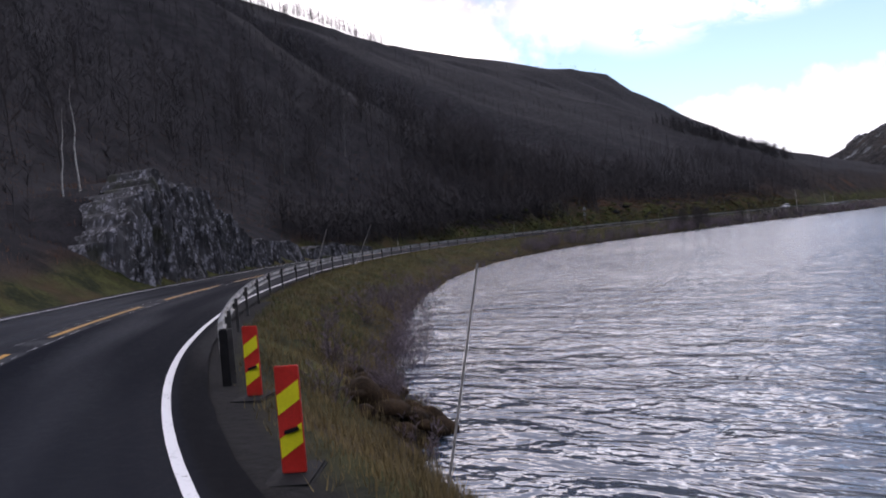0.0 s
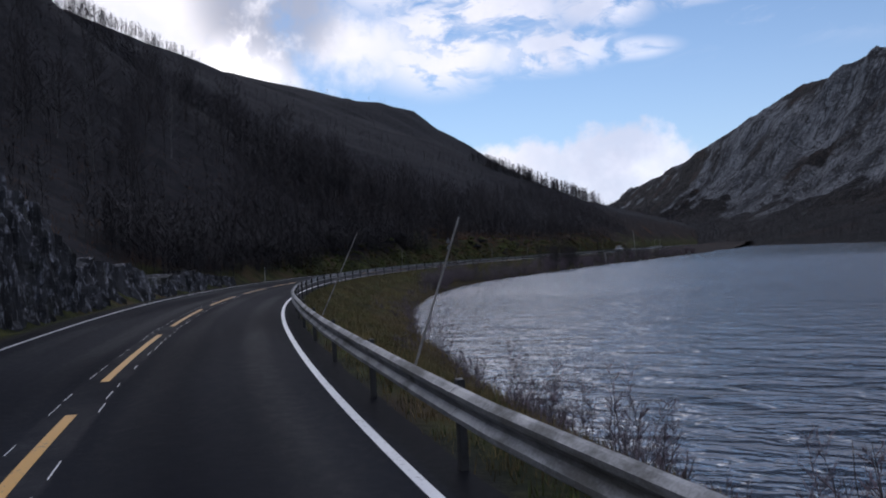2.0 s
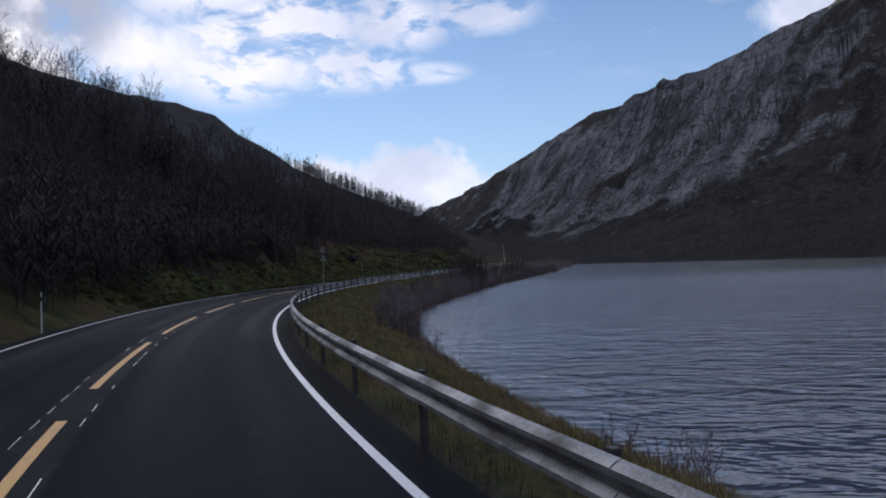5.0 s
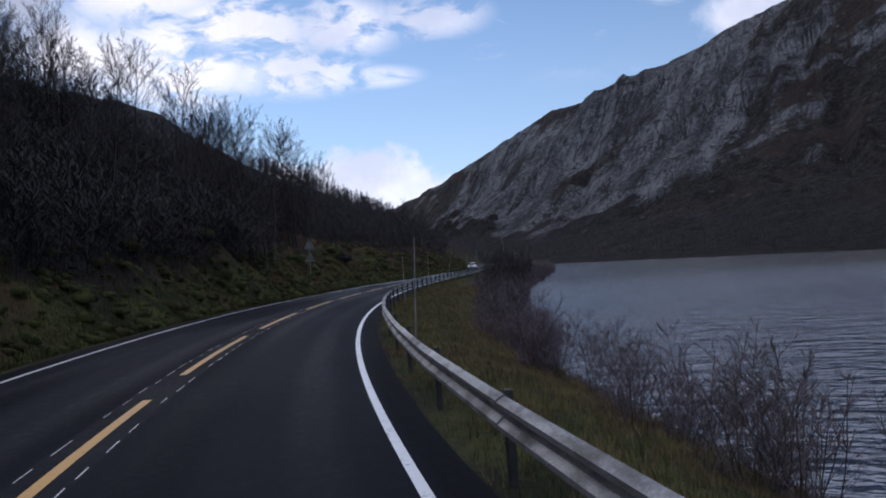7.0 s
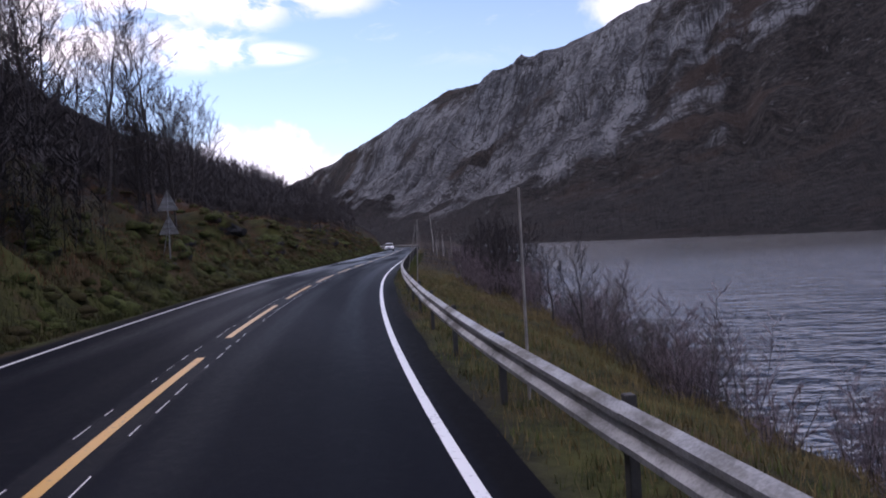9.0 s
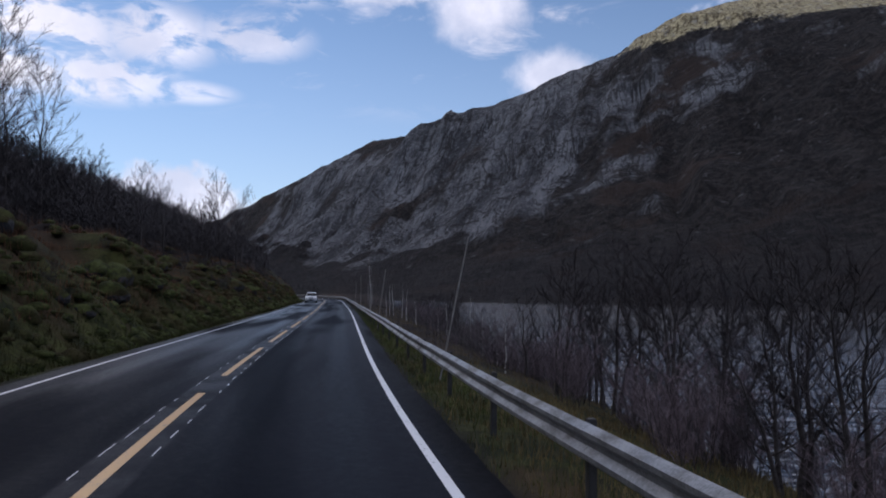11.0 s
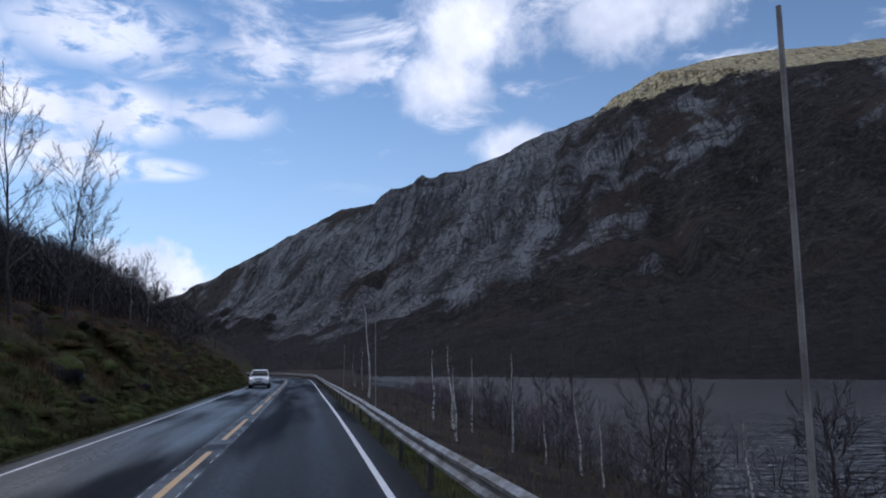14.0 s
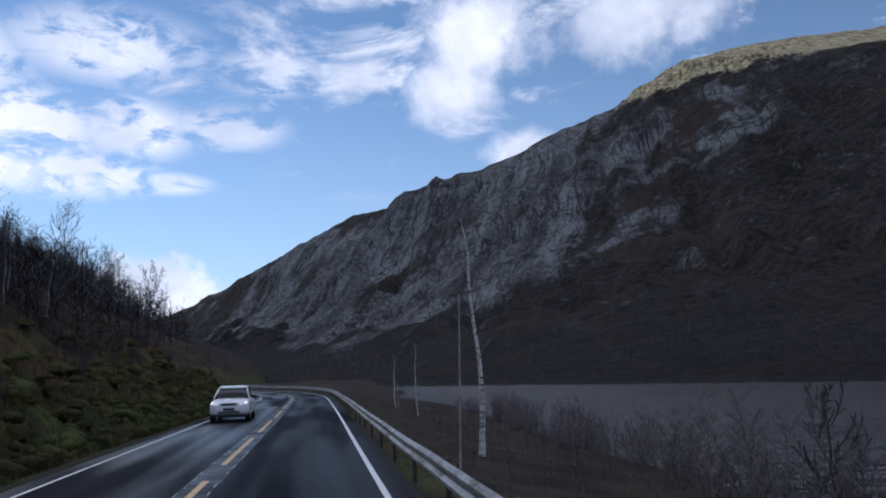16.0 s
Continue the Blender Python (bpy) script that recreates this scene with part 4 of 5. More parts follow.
for s0, s1, a0, a1, n in ((112, 165, 12, 42, 45), (160, 225, 11, 45, 105), (150, 260, 40, 110, 30), (225, 300, 25, 100, 28), (260, 330, 12, 48, 32), (312, 420, 13, 60, 64), (90, 120, 20, 50, 8), (40, 90, 16, 50, 8)):
    for _ in range(n):
        s, a = random.uniform(s0, s1), random.uniform(a0, a1)
        if 200 < s < 310 and a < 23:
            continue  # open heath
        low = 0.72 if 240 < s < 310 else 0.78 if s > 310 else 1.0
        spots.append((random.choice((0, 1, 2, 3, 0, 1, 2, 3, 4)), stand(s, -a, 0.2, size=random.uniform(0.75, 1.2) * low)))
HEIGHTS = (8.5, 7.5, 9.5, 6.5, 8.0)
# trees that stand clear of the woods: place, height of the tip above the road, kind
for s, a, tip, k in ((192, 12.3, 19.2, 2), (198, 11.5, 17.4, 0), (195.5, 9.5, 12.5, 1), (201, 12.5, 18.2, 2), (186, 13.5, 18.5, 0), (180, 14, 19.0, 2), (174, 13.5, 18.5, 0), (168, 15, 19.5, 2), (162, 14, 18.5, 1),
                     (232, 19, 19.5, 4), (236, 19.5, 19.0, 0), (229, 18, 19.0, 2), (234, 20.5, 20.5, 2), (239, 18.5, 18.5, 0), (271, 10.5, 14.8, 2), (276, 9.8, 13.4, 0), (281, 9.4, 12.4, 0), (268, 12.0, 11.5, 3), (256, 13.5, 13.2, 2), (251, 14.5, 13.4, 0), (246, 16.5, 14.0, 1), (262, 12.5, 11.8, 1)):
    spots.append((k, stand(s, -a, 0.2, size=max(3.5, tip - ground_height(s, -a)) / HEIGHTS[k] / 1.2)))
for _ in range(14):
    s = random.uniform(290, 350)
    spots.append((5, stand(s, -random.uniform(13, 24), 0.2, size=random.uniform(0.5, 0.75))))
for s, a, sz in ((49.0, 10.4, 0.75), (50.2, 10.0, 0.85)):
    spots.append((5, stand(s, -a, 0.2, size=sz)))
plant(hill_kinds, spots, "hillside trees")

# slender birches between the guardrail and the water
pale = [bare_tree("slender_birch", "slender white-barked leafless birch at the lake shore", h, r, BIRCH, TWIG, limbs, 4, 5, low, lean, 1, 0.005, 0.45, (0.5, 1.6), DARK_BARK)
        for h, r, limbs, low, lean in ((7.0, .085, 14, .4, .02), (5.0, .05, 10, .45, -.03), (6.5, .055, 12, .4, .04), (4.2, .065, 7, .6, -.06))]
spots = []
for s, w, k, sz in ((293, 6.6, 0, 1.0), (266.5, 8.0, 3, 0.85), (271, 7.9, 3, 0.8), (259.3, 6.8, 3, 0.6), (254.2, 9.2, 3, 0.55), (233.4, 11.0, 1, 0.7),
                    (238, 10.0, 3, 0.7), (248, 10.5, 3, 0.6), (321, 8.2, 1, .9), (333, 8, 1, 0.9)):
    spots.append((k, stand(s, w, 0.15, turn=-math.degrees(heading(s)), size=sz)))
for _ in range(14):
    s = random.uniform(205, 345)
    spots.append((random.randrange(4), stand(s, random.uniform(8.0, min(12, np.interp(s, SHORE_S, SHORE_W))), 0.15, size=random.uniform(0.25, 0.5))))
plant(pale, spots, "shore birches")

# crooked dark alders at the water
alders = [bare_tree("alder_tree", "low crooked leafless dark alder at the water's edge", h, .05, DARK_BARK, ALDER_TWIG, 14, 8, 8, .25, lean, st, 0.005, 1.15, (0.3, 1.4))
          for h, lean, st in ((3.2, .08, 2), (2.8, -.1, 1), (3.6, .03, 2))]
spots = [(k, stand(s, w, 0.15, size=sz)) for s, w, k, sz in (
    (233, 10.0, 0, 0.95), (237, 10.4, 1, 1.0), (229, 10.8, 2, 0.8), (242, 10.2, 2, 0.9), (246, 11.0, 0, 0.9), (251, 10.6, 1, 1.0), (255, 11.6, 2, 0.9),
    (261, 10.8, 0, 0.85), (266, 11.8, 1, 1.0), (271, 11.2, 2, 0.8), (277, 12.0, 0, 0.9), (284, 11.4, 1, 0.9), (168, 9.2, 2, 0.8), (176, 9.8, 1, 0.9), (147, 9.2, 0, 0.8))]
spots += [(k % 3, stand(189 + 1.2 * k, random.uniform(9.0, 11.8), 0.15, size=random.uniform(0.9, 1.3))) for k in range(17)]
plant(alders, spots, "shore alders")

# shrubs along the shore
bushes = [shrub("shrub", lb, h, n, m, f) for h, n, f, m, lb in (
    (1.4, 10, 9, TWIG, "low leafless purple-brown shrub at the water's edge"), (1.9, 12, 10, TWIG, "leafless purple-brown shrub at the water's edge"),
    (1.0, 10, 8, TWIG, "small leafless purple-brown shrub at the water's edge"), (2.5, 13, 12, TWIG, "tall leafless purple-brown shrub at the water's edge"),
    (3.0, 15, 13, TWIG, "tall dense leafless brown shrub at the water's edge"), (2.1, 10, 11, PALE_TWIG, "leafless pale grey birch scrub at the water's edge"),
    (3.0, 4, 18, PALE_TWIG, "tall thin leafless pale grey sapling at the water's edge"), (2.7, 5, 18, TWIG, "thin leafless brown sapling at the water's edge"))]
spots = []
for s0, s1, n, big in ((14, 40, 24, 0), (40, 56, 14, 0), (70, 110, 8, 0), (110, 128, 7, 1), (128, 166, 24, 1), (164, 188, 12, 1), (186, 214, 34, 2), (210, 235, 30, 3), (235, 330, 68, 4), (300, 360, 18, 2)):
    for _ in range(n):
        s = random.uniform(s0, s1)
        sh = float(np.interp(s, SHORE_S, SHORE_W))
        w = sh + random.uniform(-2.4, 0.4) if big < 2 else sh + random.uniform(-4.0, 0.3)
        k = random.choice((0, 2, 2)) if big == 0 else random.choice((0, 0, 1, 2, 5, 3)) if big == 1 else random.choice((1, 3, 4, 4)) if big == 2 else random.choice((5, 5, 0, 1, 2, 3)) if big == 3 else random.choice((5, 6, 6, 5, 3, 1))
        spots.append((k, stand(s, w, 0.1, size=random.uniform(0.7, 1.1))))
for s, w, k, size in ((32, 8.7, 7, 1.05), (43.3, 8.7, 7, 0.8), (38, 8.6, 7, 0.75), (35.1, 8.5, 7, 0.6), (36.5, 8.4, 2, 0.8), (41, 8.6, 2, 0.8), (71.5, 9.6, 7, 1.0), (77.1, 9.6, 7, 0.6), (70.3, 9.5, 2, 0.7),
                      (61.6, 9.1, 7, 0.7), (63.2, 9.2, 2, 0.8), (60, 9.2, 2, 0.9), (57.4, 9.3, 0, 0.8), (56.2, 9.0, 0, 0.9), (65.5, 9.3, 2, 0.7), (16.8, 7.0, 4, 0.35), (17.6, 6.9, 4, 0.35), (19.2, 7.1, 4, 0.35), (18.4, 7.3, 4, 0.3), (26.5, 8.5, 7, 1.0), (27.4, 8.6, 7, 0.8), (30.0, 8.6, 7, 0.7), (29.2, 8.4, 1, 0.8), (47, 8.9, 7, 0.7), (49.5, 9.0, 7, 0.9)):
    spots.append((k, stand(s, w, 0.1, size=size)))
for _ in range(16):
    s = random.uniform(118, 172)
    spots.append((random.choice((6, 7, 7, 6)), stand(s, float(np.interp(s, SHORE_S, SHORE_W)) - random.uniform(0.1, 2.0), 0.1, size=random.uniform(0.8, 1.15))))
for _ in range(22):
    s = random.uniform(150, 187)
    spots.append((random.choice((0, 1, 5, 6, 7, 7)), stand(s, float(np.interp(s, SHORE_S, SHORE_W)) - random.uniform(-0.3, 2.0), 0.1, size=random.uniform(0.7, 1.05))))
for _ in range(14):
    s = random.uniform(121, 147)
    spots.append((3, stand(s, float(np.interp(s, SHORE_S, SHORE_W)) - random.uniform(0.2, 2.2), 0.1, size=random.uniform(0.75, 1.0))))
plant(bushes, spots, "shore shrubs")
bank_kinds = [shrub("bank_shrub", "dark leafless bush on the mossy uphill bank", h, n, HILL_TWIG, f) for h, n, f in ((1.1, 12, 12), (1.7, 10, 13))]
spots = []
for _ in range(70):
    s = random.uniform(130, 345)
    spots.append((random.randrange(2), stand(s, -random.uniform(7.5 if s < 200 else 6.4, 13), 0.1, size=random.uniform(0.6, 1.1))))
plant(bank_kinds, spots, "bank shrubs")


# ---------------- woods, grass and heather that nobody could count ----------------
def small_tree(V, F_, p, h, wide=1.0, boughs=36):
    n = len(V)
    r = (0.0028 * h + 0.006) * wide
    lean = Vector((random.uniform(-.06, .06) * h, random.uniform(-.06, .06) * h, h))
    for t in (0, 2.1, 4.2):
        V.append(p + Vector((math.cos(t) * r, math.sin(t) * r, -0.4)))
    V.append(p + lean)
    F_ += [(n, n + 1, n + 3), (n + 1, n + 2, n + 3), (n + 2, n, n + 3)]
    for _ in range(boughs):
        f = random.uniform(0.15, 0.99)
        az = random.uniform(0, 6.28)
        ln = h * random.uniform(0.14, 0.38) * math.sqrt(max(0.08, 1 - ((f - 0.5) / 0.55) ** 2))
        d = Vector((math.cos(az), math.sin(az), random.uniform(0.1, 1.1))).normalized() * ln
        q = p + lean * f
        n = len(V)
        side = Vector((-d.y, d.x, 0)).normalized() * (0.003 * h + 0.008) * wide
        V += [q - side, q + side, q + d]
        F_.append((n, n + 1, n + 2))


V, F_ = [], []
for s0, s1, a0, a1, n in ((-20, 120, 9, 60, 500), (60, 330, 14, 90, 2000), (110, 330, 9, 22, 900), (150, 300, 25, 110, 900), (200, 330, 15, 30, 700), (320, 480, 22, 75, 700), (84, 130, 5.4, 11, 900), (126, 178, 7.0, 15, 1300), (155, 212, 14, 32, 1100), (100, 420, 60, 260, 1400), (300, 900, 15, 120, 900), (300, 1200, 100, 480, 1100), (230, 480, 9, 40, 300), (282, 430, 12, 60, 1800), (216, 300, 14, 40, 700)):
    for _ in range(n):
        s, a = random.uniform(s0, s1), a0 + (a1 - a0) * random.random() ** 1.2
        if 178 < s < 310 and a < 15:
            continue
        x, y = plan(s, -a)
        small_tree(V, F_, Vector((x, y, ground_height(s, -a) - 0.2)), random.uniform(3.4, 6.2) if s > 285 and a > 11.5 else random.uniform(2.5, 4.5) if a < 22 else random.uniform(4.0, 8.0))
# the thin row on the skyline and the trees along the far ridge
for _ in range(130):
    f = random.random()
    s, a = 372 + 86 * f, 352 - 54 * f + random.uniform(-4, 4)
    x, y = plan(s, -a)
    small_tree(V, F_, Vector((x, y, ground_height(s, -a) - 0.2)), random.uniform(6.0, 11.0), 2.4, 70)
for _ in range(260):
    f = random.random()
    s, a = 515 + random.uniform(-25, 25), 42 + 75 * f
    x, y = plan(s, -a)
    small_tree(V, F_, Vector((x, y, ground_height(s, -a) - 0.2)), random.uniform(5.0, 9.0), 2.6, 90)
tagged(mesh_object("bare_woods", V, F_, WOODS), "dense leafless dark birch woods covering the hillside", "woods", kind="stuff")

V, F_ = [], []
for _ in range(1500):
    s = random.uniform(202, 350)
    w = random.uniform(4.9, float(np.interp(s, SHORE_S, SHORE_W)) + 0.3)
    x, y = plan(s, w)
    small_tree(V, F_, Vector((x, y, ground_height(s, w) - 0.1)), random.uniform(0.6, 1.9), 0.45, 16)
tagged(mesh_object("shore_brush", V, F_, WOODS), "low tangled brown leafless brush on the lake bank", "brush", kind="stuff")

V, F_ = [], []
for _ in range(5200):
    q, b = random.uniform(-1000, 420), 4 + 165 * random.random() ** 1.3
    x, y = 620 - 0.872 * q + 0.489 * b, 115 - 0.489 * q - 0.872 * b
    z = float(np.interp(b, mb, mz[int(np.clip(np.searchsorted(mq, q), 0, len(mq) - 1))]))
    small_tree(V, F_, Vector((x, y, z - 2.0)), random.uniform(5, 10))
tagged(mesh_object("far_woods", V, F_, WOODS), "brown leafless woods along the far shore", "woods", kind="stuff")


def tufts(name, label, mat, spots, h0, h1, blades=6, spread=0.14):
    V, F_ = [], []
    for x, y, z in spots:
        k = random.uniform(h0, h1)
        for _ in range(blades):
            az, out = random.uniform(0, 6.28), random.uniform(0.1, 0.8)
            bx, by = x + random.uniform(-1, 1) * spread, y + random.uniform(-1, 1) * spread
            hh = k * random.uniform(0.6, 1.2)
            wd = 0.006 + 0.013 * hh
            cx, cy = math.cos(az), math.sin(az)
            n = len(V)
            V += [(bx - cy * wd, by + cx * wd, z - 0.04), (bx + cy * wd, by - cx * wd, z - 0.04), (bx + cx * out * hh, by + cy * out * hh, z + hh)]
            F_.append((n, n + 1, n + 2))
    return tagged(mesh_object(name, V, F_, mat), label, "grass", kind="stuff")


def hummocks(name, label, mat, n, s0, s1, a0, a1):
    """Irregular mossy cushions along the bank."""
    V, F_ = [], []
    for _ in range(n):
        s, a = random.uniform(s0, s1), a0 + (a1 - a0) * random.random() ** 1.3
        x, y = plan(s, -a)
        z, r, hh = ground_height(s, -a), random.uniform(0.08, 0.20) + 0.3 * random.random() ** 3, random.uniform(0.3, 0.8)
        n0, turn, seed = len(V), random.uniform(0, 6.28), random.uniform(0, 90)
        V.append((x, y, z + r * hh * 1.1))
        for ring, (rad, up) in enumerate(((0.4, 0.92), (0.75, 0.55), (0.95, 0.1), (0.9, -0.5))):
            for q in range(9):
                t = turn + 6.2832 * q / 9
                k = r * rad * (1 + 0.45 * noise.noise(Vector((math.cos(t) * 1.3, math.sin(t) * 1.3, seed + ring * 0.4))))
                V.append((x + math.cos(t) * k, y + math.sin(t) * k * 1.25, z + r * hh * up * (1 + 0.4 * noise.noise(Vector((t, seed, ring))))))
        for q in range(9):
            F_.append((n0, n0 + 1 + q, n0 + 1 + (q + 1) % 9))
            for ring in range(3):
                b0, b1 = n0 + 1 + ring * 9, n0 + 10 + ring * 9
                F_.append((b0 + q, b1 + q, b1 + (q + 1) % 9, b0 + (q + 1) % 9))
    return tagged(mesh_object(name, V, F_, mat, smooth=True), label, "moss", kind="stuff")


hummocks("bracken_mound", "rounded dark brown mounds of dead bracken on the lake shore", BRACKEN, 70, 15.5, 20.5, -6.3, -8.3)
hummocks("moss_hummock", "dark green mossy hummocks and stones on the uphill bank", MOSS, 2600, 118, 345, 4.7, 9.0)
hummocks("turf_mound", "dark green and brown mounds of turf on the uphill bank", MOSS, 1300, 190, 345, 8.0, 17.0)


def boulder(name, label, r, seed):
    """A frost-split lump of dark rock with moss on its back."""
    root = tagged(new(name), label, "boulder")
    bm = bmesh.new()
    bmesh.ops.create_icosphere(bm, subdivisions=3, radius=1.0)
    for v in bm.verts:
        n = v.co.copy()
        k = 1 + 0.35 * noise.noise(n * 1.3 + Vector((seed, 0, 0))) - 0.25 * abs(noise.noise(n * 3.0 + Vector((0, seed, 0))))
        v.co = Vector((n.x * r * 1.3 * k, n.y * r * k, n.z * r * 0.8 * k))
    part("stone", bm, DARK_STONE, root)
    bm = bmesh.new()
    bmesh.ops.create_icosphere(bm, subdivisions=3, radius=1.0)
    for v in bm.verts:
        n = v.co.copy()
        k = 1 + 0.35 * noise.noise(n * 1.3 + Vector((seed, 0, 0))) - 0.25 * abs(noise.noise(n * 3.0 + Vector((0, seed, 0))))
        cover = 0.10 * noise.noise(n * 2.2 + Vector((0, 0, seed))) + 0.12 * (n.z - 0.2)
        v.co = Vector((n.x * r * 1.3 * (k + cover), n.y * r * (k + cover), n.z * r * 0.8 * (k + cover)))
    part("moss_cover", bm, MOSS, root, "green moss on the back of the rock", smooth=True)
    return root


DARK_STONE = tint("dark_stone", (0.024, 0.024, 0.026), 0.6, 2.5, 0.8, fine=14.0, bump=0.8, dist=0.04, spec=0.25)
rocks = [boulder("boulder", "dark mossy boulder in the uphill bank", r, 7.3 * r) for r in (0.35, 0.55, 0.8)]
spots = []
for _ in range(56):
    s = random.uniform(140, 348)
    k = random.randrange(3)
    spots.append((k, stand(s, -(5.9 + 0.5 * k + 5 * random.random() ** 1.5), 0.1, size=random.uniform(0.7, 1.3))))
plant(rocks, spots, "bank boulders")


def scatter(n, s0, s1, w_of):
    out = []
    for _ in range(n):
        s = random.uniform(s0, s1)
        w = w_of(s)
        x, y = plan(s, w)
        out.append((x, y, ground_height(s, w)))
    return out


def shore_side(s):
    return random.uniform(4.4 if s < 30 else 3.95, float(np.interp(s, SHORE_S, SHORE_W)) + 0.2)


tufts("straw_grass", "pale yellow-brown dead grass on the lake embankment", STRAW, scatter(21000, -8, 200, shore_side) + scatter(2500, 200, 345, shore_side), 0.05, 0.19, 10, 0.26)
tufts("green_grass", "dull green grass along the guardrail", GREEN_GRASS, scatter(8500, 22, 260, lambda s: random.uniform(4.25 if s < 30 else 3.85, 7.0 if s < 190 else 4.8)), 0.06, 0.18, 7, 0.16)
tufts("verge_grass", "green and brown mossy grass on the uphill verge", MOSS, scatter(14000, 122, 345, lambda s: -4.3 - 3.6 * random.random() ** 1.3), 0.10, 0.34, 7, 0.22)
tufts("heather", "rust-brown heather and dead bracken on the bank", HEATHER, scatter(14000, 165, 345, lambda s: -6.0 - 13 * random.random() ** 1.2) + scatter(9000, 20, 360, lambda s: -6.5 - 24 * random.random() ** 1.2), 0.12, 0.42, 7, 0.35)


# ---------------- single things by the road ----------------
def marker_panel(s, w, turn):
    """Hazard marker board with slanting red and yellow bands on a black foot."""
    root = tagged(new("marker_panel"), "red and yellow striped plastic hazard marker board on a black foot", "marker board", group="hazard markers")
    bm = bmesh.new()
    box(bm, (0.21, 0.035, 0.92), (0, 0, 0.56), 0.008)
    part("board", bm, RED_PANEL, root)
    for z in (0.23, 0.60):
        V = [(-0.098, -0.0195, z), (0.098, -0.0195, z + 0.13), (0.098, -0.0195, z + 0.30), (-0.098, -0.0195, z + 0.17),
             (-0.098, -0.0215, z), (0.098, -0.0215, z + 0.13), (0.098, -0.0215, z + 0.30), (-0.098, -0.0215, z + 0.17)]
        mesh_object("stripe", V, [(7, 6, 5, 4), (0, 1, 2, 3), (0, 4, 5, 1), (1, 5, 6, 2), (2, 6, 7, 3), (3, 7, 4, 0)], YELLOW_PANEL, root)
    bm = bmesh.new()
    box(bm, (0.13, 0.03, 0.035), (0.01, -0.032, 0.47), 0.006, Matrix.Rotation(radians(-14), 4, "Y"))
    part("clip", bm, BLACK_RUBBER, root, "black plastic clip")
    bm = bmesh.new()
    box(bm, (0.42, 0.75, 0.10), (0, 0, 0.05), 0.02)
    part("foot", bm, BLACK_RUBBER, root, "black recycled rubber foot")
    root.matrix_basis = upright(s, w, -0.13, turn)


marker_panel(11.8, 4.31, -28)
marker_panel(7.4, 4.10, -26)


def warning_sign(s, w):
    root = tagged(new("warning_sign"), "two grey-backed triangular warning signs on a braced steel post", "road sign")
    bm = bmesh.new()
    rod(bm, (0, 0, -0.3), (0, 0, 3.45), 0.035)
    part("post", bm, ZINC, root)
    bm = bmesh.new()
    rod(bm, (-0.55, 0.35, -0.3), (0, 0, 1.9), 0.022)
    part("brace", bm, ZINC, root)
    for z, k in ((2.55, 1.0), (1.45, 0.95)):
        bm = bmesh.new()
        r = 0.47 * k
        lo = [bm.verts.new((x, 0.05, z + y)) for x, y in ((-r, 0), (-r + .05, -.04), (r - .05, -.04), (r, 0), (0.05, r * 1.72), (-0.05, r * 1.72))]
        f = bm.faces.new(lo)
        ext = bmesh.ops.extrude_face_region(bm, geom=[f])
        bmesh.ops.translate(bm, verts=[v for v in ext["geom"] if isinstance(v, bmesh.types.BMVert)], vec=(0, 0.025, 0))
        bmesh.ops.recalc_face_normals(bm, faces=bm.faces)
        part("sign_plate", bm, ZINC, root, "bare metal back of a triangular sign")
    root.matrix_basis = upright(s, w, ground_height(s, w) - float(bank(s, w)))


warning_sign(183.3, -6.5)


def edge_post(s, w):
    root = tagged(new("edge_post"), "slim pale roadside marker post in the verge", "marker post")
    bm = bmesh.new()
    rod(bm, (0, 0, -0.3), (0.03, 0, 1.35), 0.028, 0.022, 8)
    part("pole", bm, tint("pale_plastic", (0.55, 0.55, 0.53), 0.15, 6.0, 0.5), root)
    bm = bmesh.new()
    rod(bm, (0.024, 0, 1.05), (0.027, 0, 1.2), 0.031, 0.031, 8)
    part("band", bm, POST_STEEL, root, "dark reflector band")
    root.matrix_basis = upright(s, w, ground_height(s, w) - float(bank(s, w)))


edge_post(106, -4.15)


def snow_pole(s, w, h, lean):
    root = tagged(new("snow_pole"), "tall thin weathered wooden snow pole", "snow pole", group="snow poles")
    bm = bmesh.new()
    rod(bm, (0, 0, -0.4), (lean * h, 0, h), 0.021, 0.014, 7)
    part("stake", bm, tint("grey_wood", (0.27, 0.255, 0.24), 0.3, 5.0, 0.85), root)
    x, y = plan(s, w)
    root.matrix_basis = pose(x, y, ground_height(s, w), 0, 0, -math.degrees(heading(s)))


for s, w, h, lean in ((11.2, 6.6, 3.0, 0.26), (42.1, 4.15, 2.4, 0.42), (57.7, 4.2, 2.7, 0.55), (128.5, 4.4, 2.5, 0.05), (153.5, 4.4, 2.4, 0.0),
                       (174.5, 4.5, 2.6, 0.05), (195.5, 4.3, 3.0, 0.22), (219.5, 4.1, 2.95, 0.15), (236.5, 4.4, 3.6, 0.0), (260.5, 4.3, 3.6, 0.0), (283.0, 4.3, 3.2, 0.03)):
    snow_pole(s, w, h, lean)

mast = tagged(new("mast"), "small lattice mast on the skyline of the hill", "mast")
for q in range(3):
    c, d = math.cos(q * 2.1) * 0.5, math.sin(q * 2.1) * 0.5
    bm = bmesh.new()
    rod(bm, (c, d, -1), (c * 0.3, d * 0.3, 7), 0.12, 0.08, 6)
    part("leg", bm, POST_STEEL, mast)
mx_, my_ = 621.8, 468.2
mast.matrix_basis = pose(mx_, my_, ground_height(737, -297.6) - 0.5)


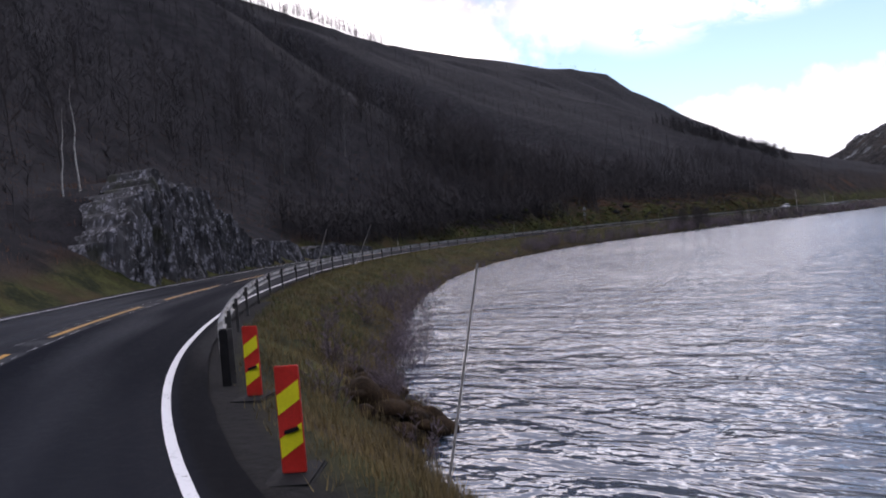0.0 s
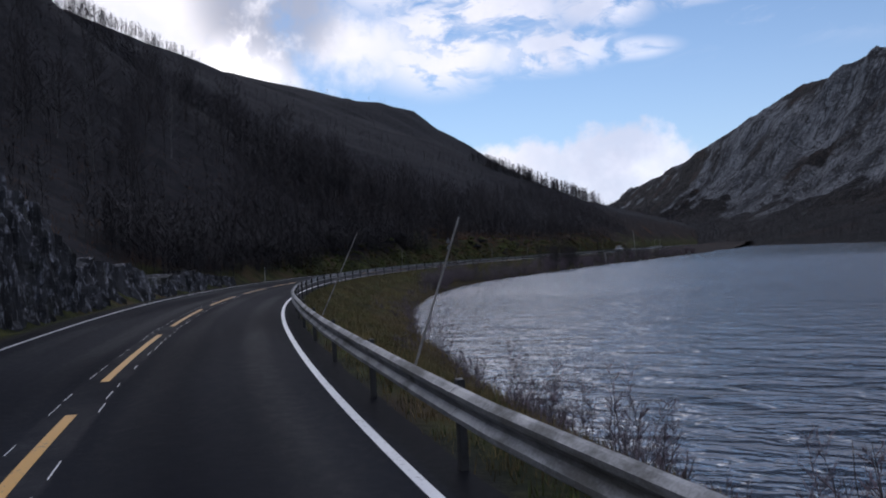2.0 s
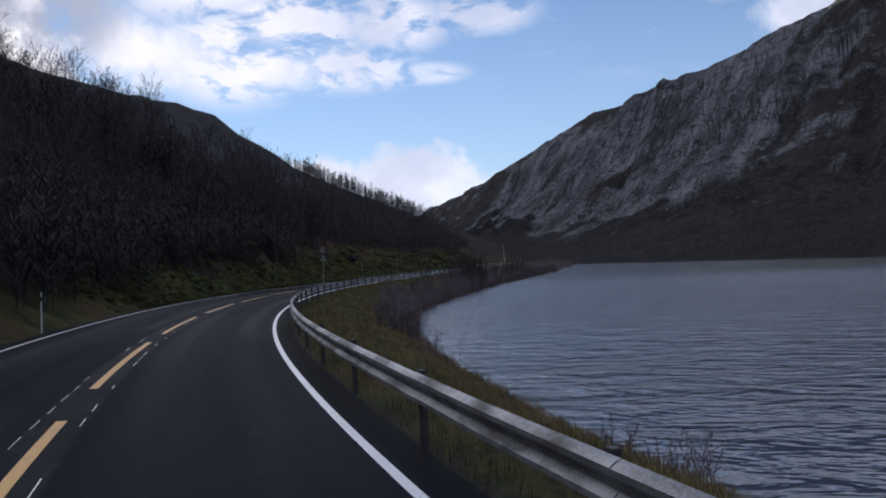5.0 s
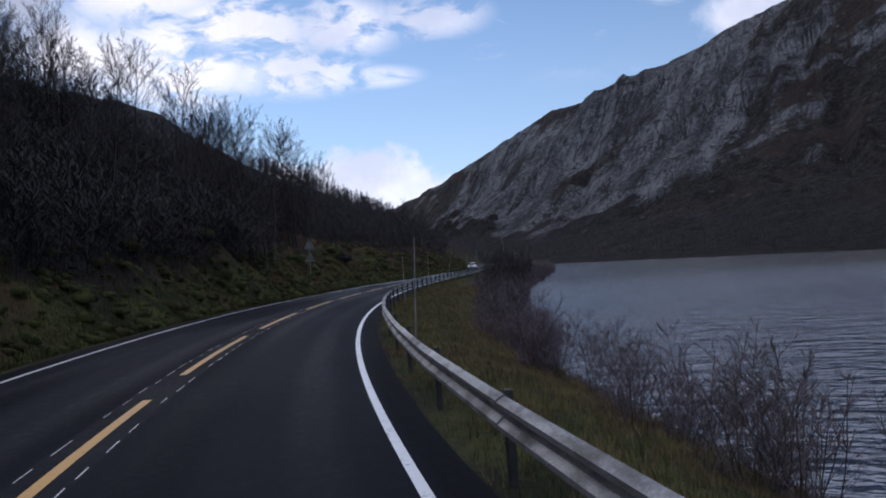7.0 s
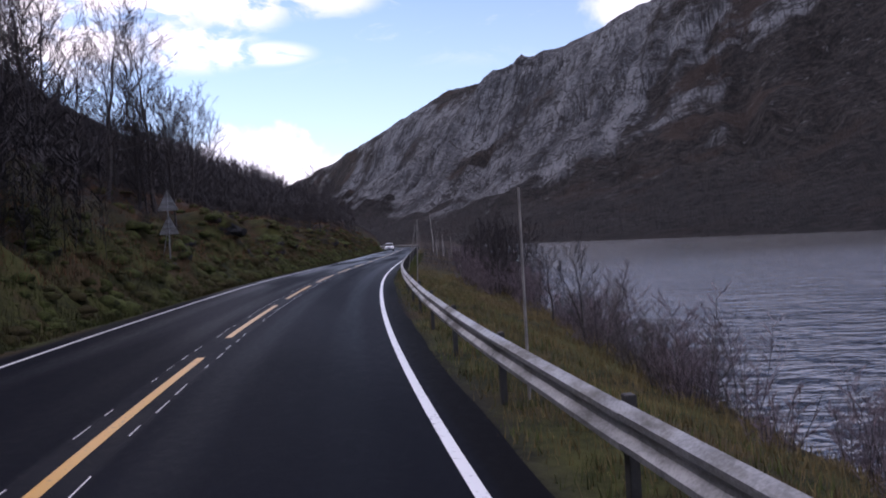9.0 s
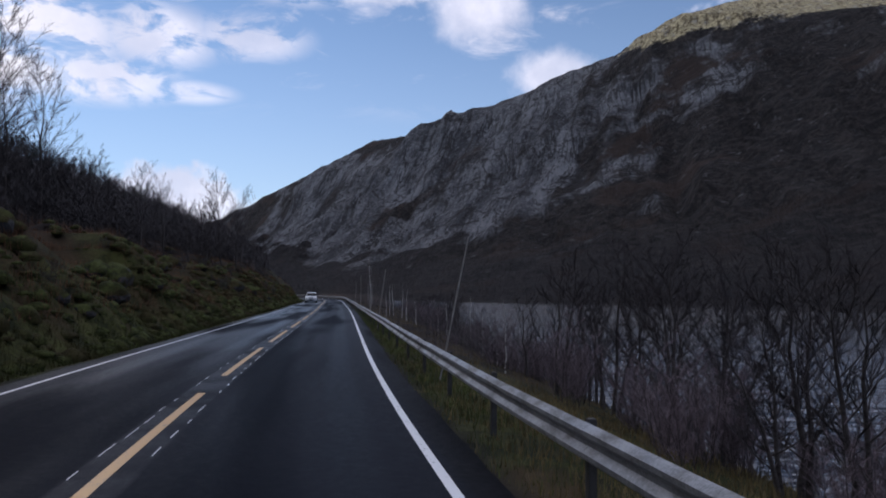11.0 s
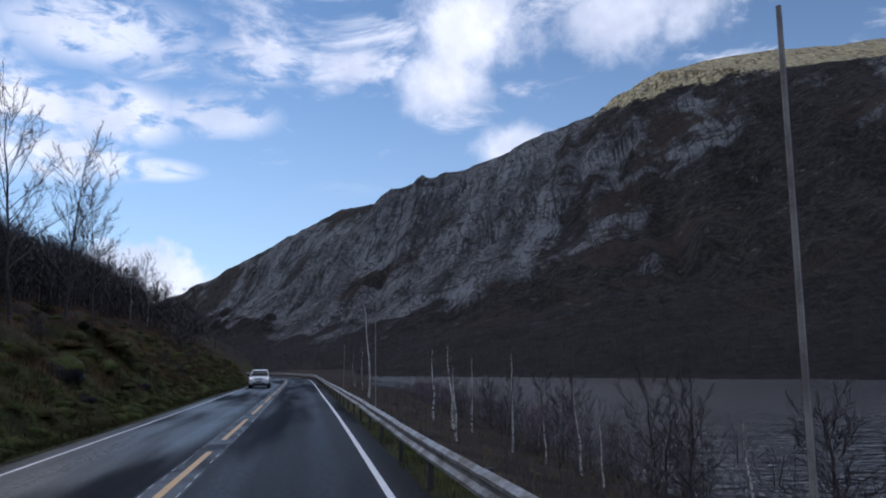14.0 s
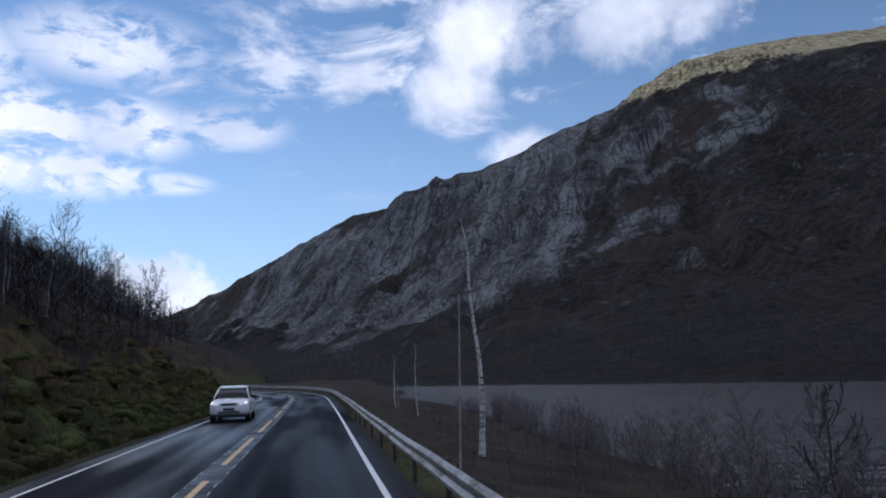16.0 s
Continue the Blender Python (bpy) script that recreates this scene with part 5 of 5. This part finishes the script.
# ---------------- oncoming car ----------------
def oncoming_car(s, w):
    """A white SUV; its nose points along -y."""
    car = tagged(new("car"), "white compact SUV with lit headlights on the far lane", "car")
    paint = tint("white_car_paint", (0.72, 0.73, 0.75), 0.04, 2.0, 0.22, 0.0, 0.0, 30.0, 0.001, 0.6)
    glass = tint("tinted_glass", (0.012, 0.014, 0.017), 0.2, 2.0, 0.08, 0.0, 0.0, 20.0, 0.001, 0.25)
    black = tint("black_plastic", (0.018, 0.018, 0.020), 0.3, 10.0, 0.5)
    chrome = tint("bright_trim", (0.6, 0.6, 0.62), 0.1, 6.0, 0.25, 0.9)

    def loft(name, rows, mat, parent, label="", pw=5.0):
        """Rounded sections (y, half width, z low, z high) along the car."""
        bm, rings = bmesh.new(), []
        for y, hw, z0, z1 in rows:
            ring = []
            for k in range(20):
                t = 2 * math.pi * (k + 0.5) / 20
                c, d = math.cos(t), math.sin(t)
                ring.append(bm.verts.new((hw * math.copysign(abs(c) ** (2 / pw), c), y, (z0 + z1) / 2 + (z1 - z0) / 2 * math.copysign(abs(d) ** (2 / pw), d))))
            rings.append(ring)
        for a, b in zip(rings, rings[1:]):
            for k in range(20):
                bm.faces.new((a[k], a[(k + 1) % 20], b[(k + 1) % 20], b[k]))
        bm.faces.new(rings[0])
        bm.faces.new(rings[-1])
        bmesh.ops.recalc_face_normals(bm, faces=bm.faces)
        return part(name, bm, mat, parent, label, smooth=True)

    body = loft("body", [(-2.30, 0.62, 0.42, 0.78), (-2.24, 0.78, 0.32, 0.90), (-2.05, 0.89, 0.26, 0.98), (-1.5, 0.925, 0.24, 1.04), (-0.95, 0.925, 0.24, 1.10),
                         (0.6, 0.93, 0.24, 1.08), (1.7, 0.92, 0.26, 1.08), (2.15, 0.87, 0.32, 1.04), (2.32, 0.72, 0.42, 0.94)], paint, car)
    loft("windows", [(-1.12, 0.81, 0.95, 1.09), (-0.76, 0.78, 0.95, 1.35), (-0.30, 0.72, 0.95, 1.575), (0.4, 0.715, 0.95, 1.615), (1.5, 0.70, 0.95, 1.58), (1.95, 0.70, 0.95, 1.36), (2.14, 0.72, 0.95, 1.08)],
         glass, car, "dark tinted glass", 4.0)
    loft("roof", [(-0.42, 0.60, 1.53, 1.56), (-0.25, 0.66, 1.545, 1.625), (0.4, 0.675, 1.57, 1.665), (1.4, 0.665, 1.55, 1.64), (1.72, 0.61, 1.50, 1.57)], paint, car, pw=3.0)
    for sx in (-1, 1):
        bm = bmesh.new()
        rod(bm, (sx * 0.815, -1.0, 1.06), (sx * 0.665, -0.32, 1.565), 0.035, 0.03, 8)
        part("pillar", bm, paint, car)
        bm = bmesh.new()
        box(bm, (0.03, 1.7, 0.035), (sx * 0.60, 0.55, 1.69), 0.01)
        part("roof_rail", bm, chrome, car, "bright roof rail")
        bm = bmesh.new()
        box(bm, (0.22, 0.10, 0.15), (sx * 1.02, -0.78, 1.12), 0.035)
        part("mirror", bm, black, car)
        bm = bmesh.new()
        box(bm, (0.40, 0.14, 0.12), (sx * 0.64, -2.17, 0.84), 0.04, Matrix.Rotation(radians(sx * 20), 4, "Z") @ Matrix.Rotation(radians(sx * -9), 4, "Y"))
        part("headlight", bm, LAMP_GLASS, car, "lit white headlight")
        bm = bmesh.new()
        box(bm, (0.20, 0.06, 0.06), (sx * 0.68, -2.235, 0.50), 0.02)
        part("fog_lamp", bm, chrome, car)
        for y in (-1.42, 1.32):
            wheel = new("wheel")
            wheel.parent = car
            bm = bmesh.new()
            rod(bm, (sx * 0.70, y, 0.34), (sx * 0.925, y, 0.34), 0.34, 0.34, 24)
            bmesh.ops.bevel(bm, geom=[e for e in bm.edges if len(e.link_faces) == 2 and e.calc_face_angle(0) > 1], offset=0.03, segments=2, affect="EDGES")
            part("tyre", bm, BLACK_RUBBER, wheel)
            bm = bmesh.new()
            rod(bm, (sx * 0.90, y, 0.34), (sx * 0.932, y, 0.34), 0.21, 0.19, 14)
            part("rim", bm, chrome, wheel, "bright alloy rim")
    bm = bmesh.new()
    box(bm, (0.80, 0.08, 0.13), (0, -2.285, 0.80), 0.045)
    part("grille", bm, black, car, "black slatted grille")
    bm = bmesh.new()
    box(bm, (1.08, 0.08, 0.17), (0, -2.28, 0.47), 0.05)
    part("lower_intake", bm, black, car, "black lower air intake")
    bm = bmesh.new()
    box(bm, (1.62, 0.10, 0.15), (0, -2.21, 0.315), 0.04)
    part("skid_plate", bm, black, car, "dark lower bumper trim")
    bm = bmesh.new()
    box(bm, (0.50, 0.02, 0.10), (0, -2.325, 0.60), 0.006)
    part("number_plate", bm, black, car, "plain dark number plate")
    car.matrix_basis = upright(s, w, 0.0)


LAMP_GLASS = bpy.data.materials.new("lit_headlight")
LAMP_GLASS.use_nodes = True
shine = LAMP_GLASS.node_tree.nodes["Principled BSDF"].inputs
shine["Base Color"].default_value = (0.8, 0.82, 0.85, 1)
shine["Emission Color"].default_value = (1.0, 0.97, 0.92, 1)
shine["Emission Strength"].default_value = 0.9
oncoming_car(312.3, -1.95)
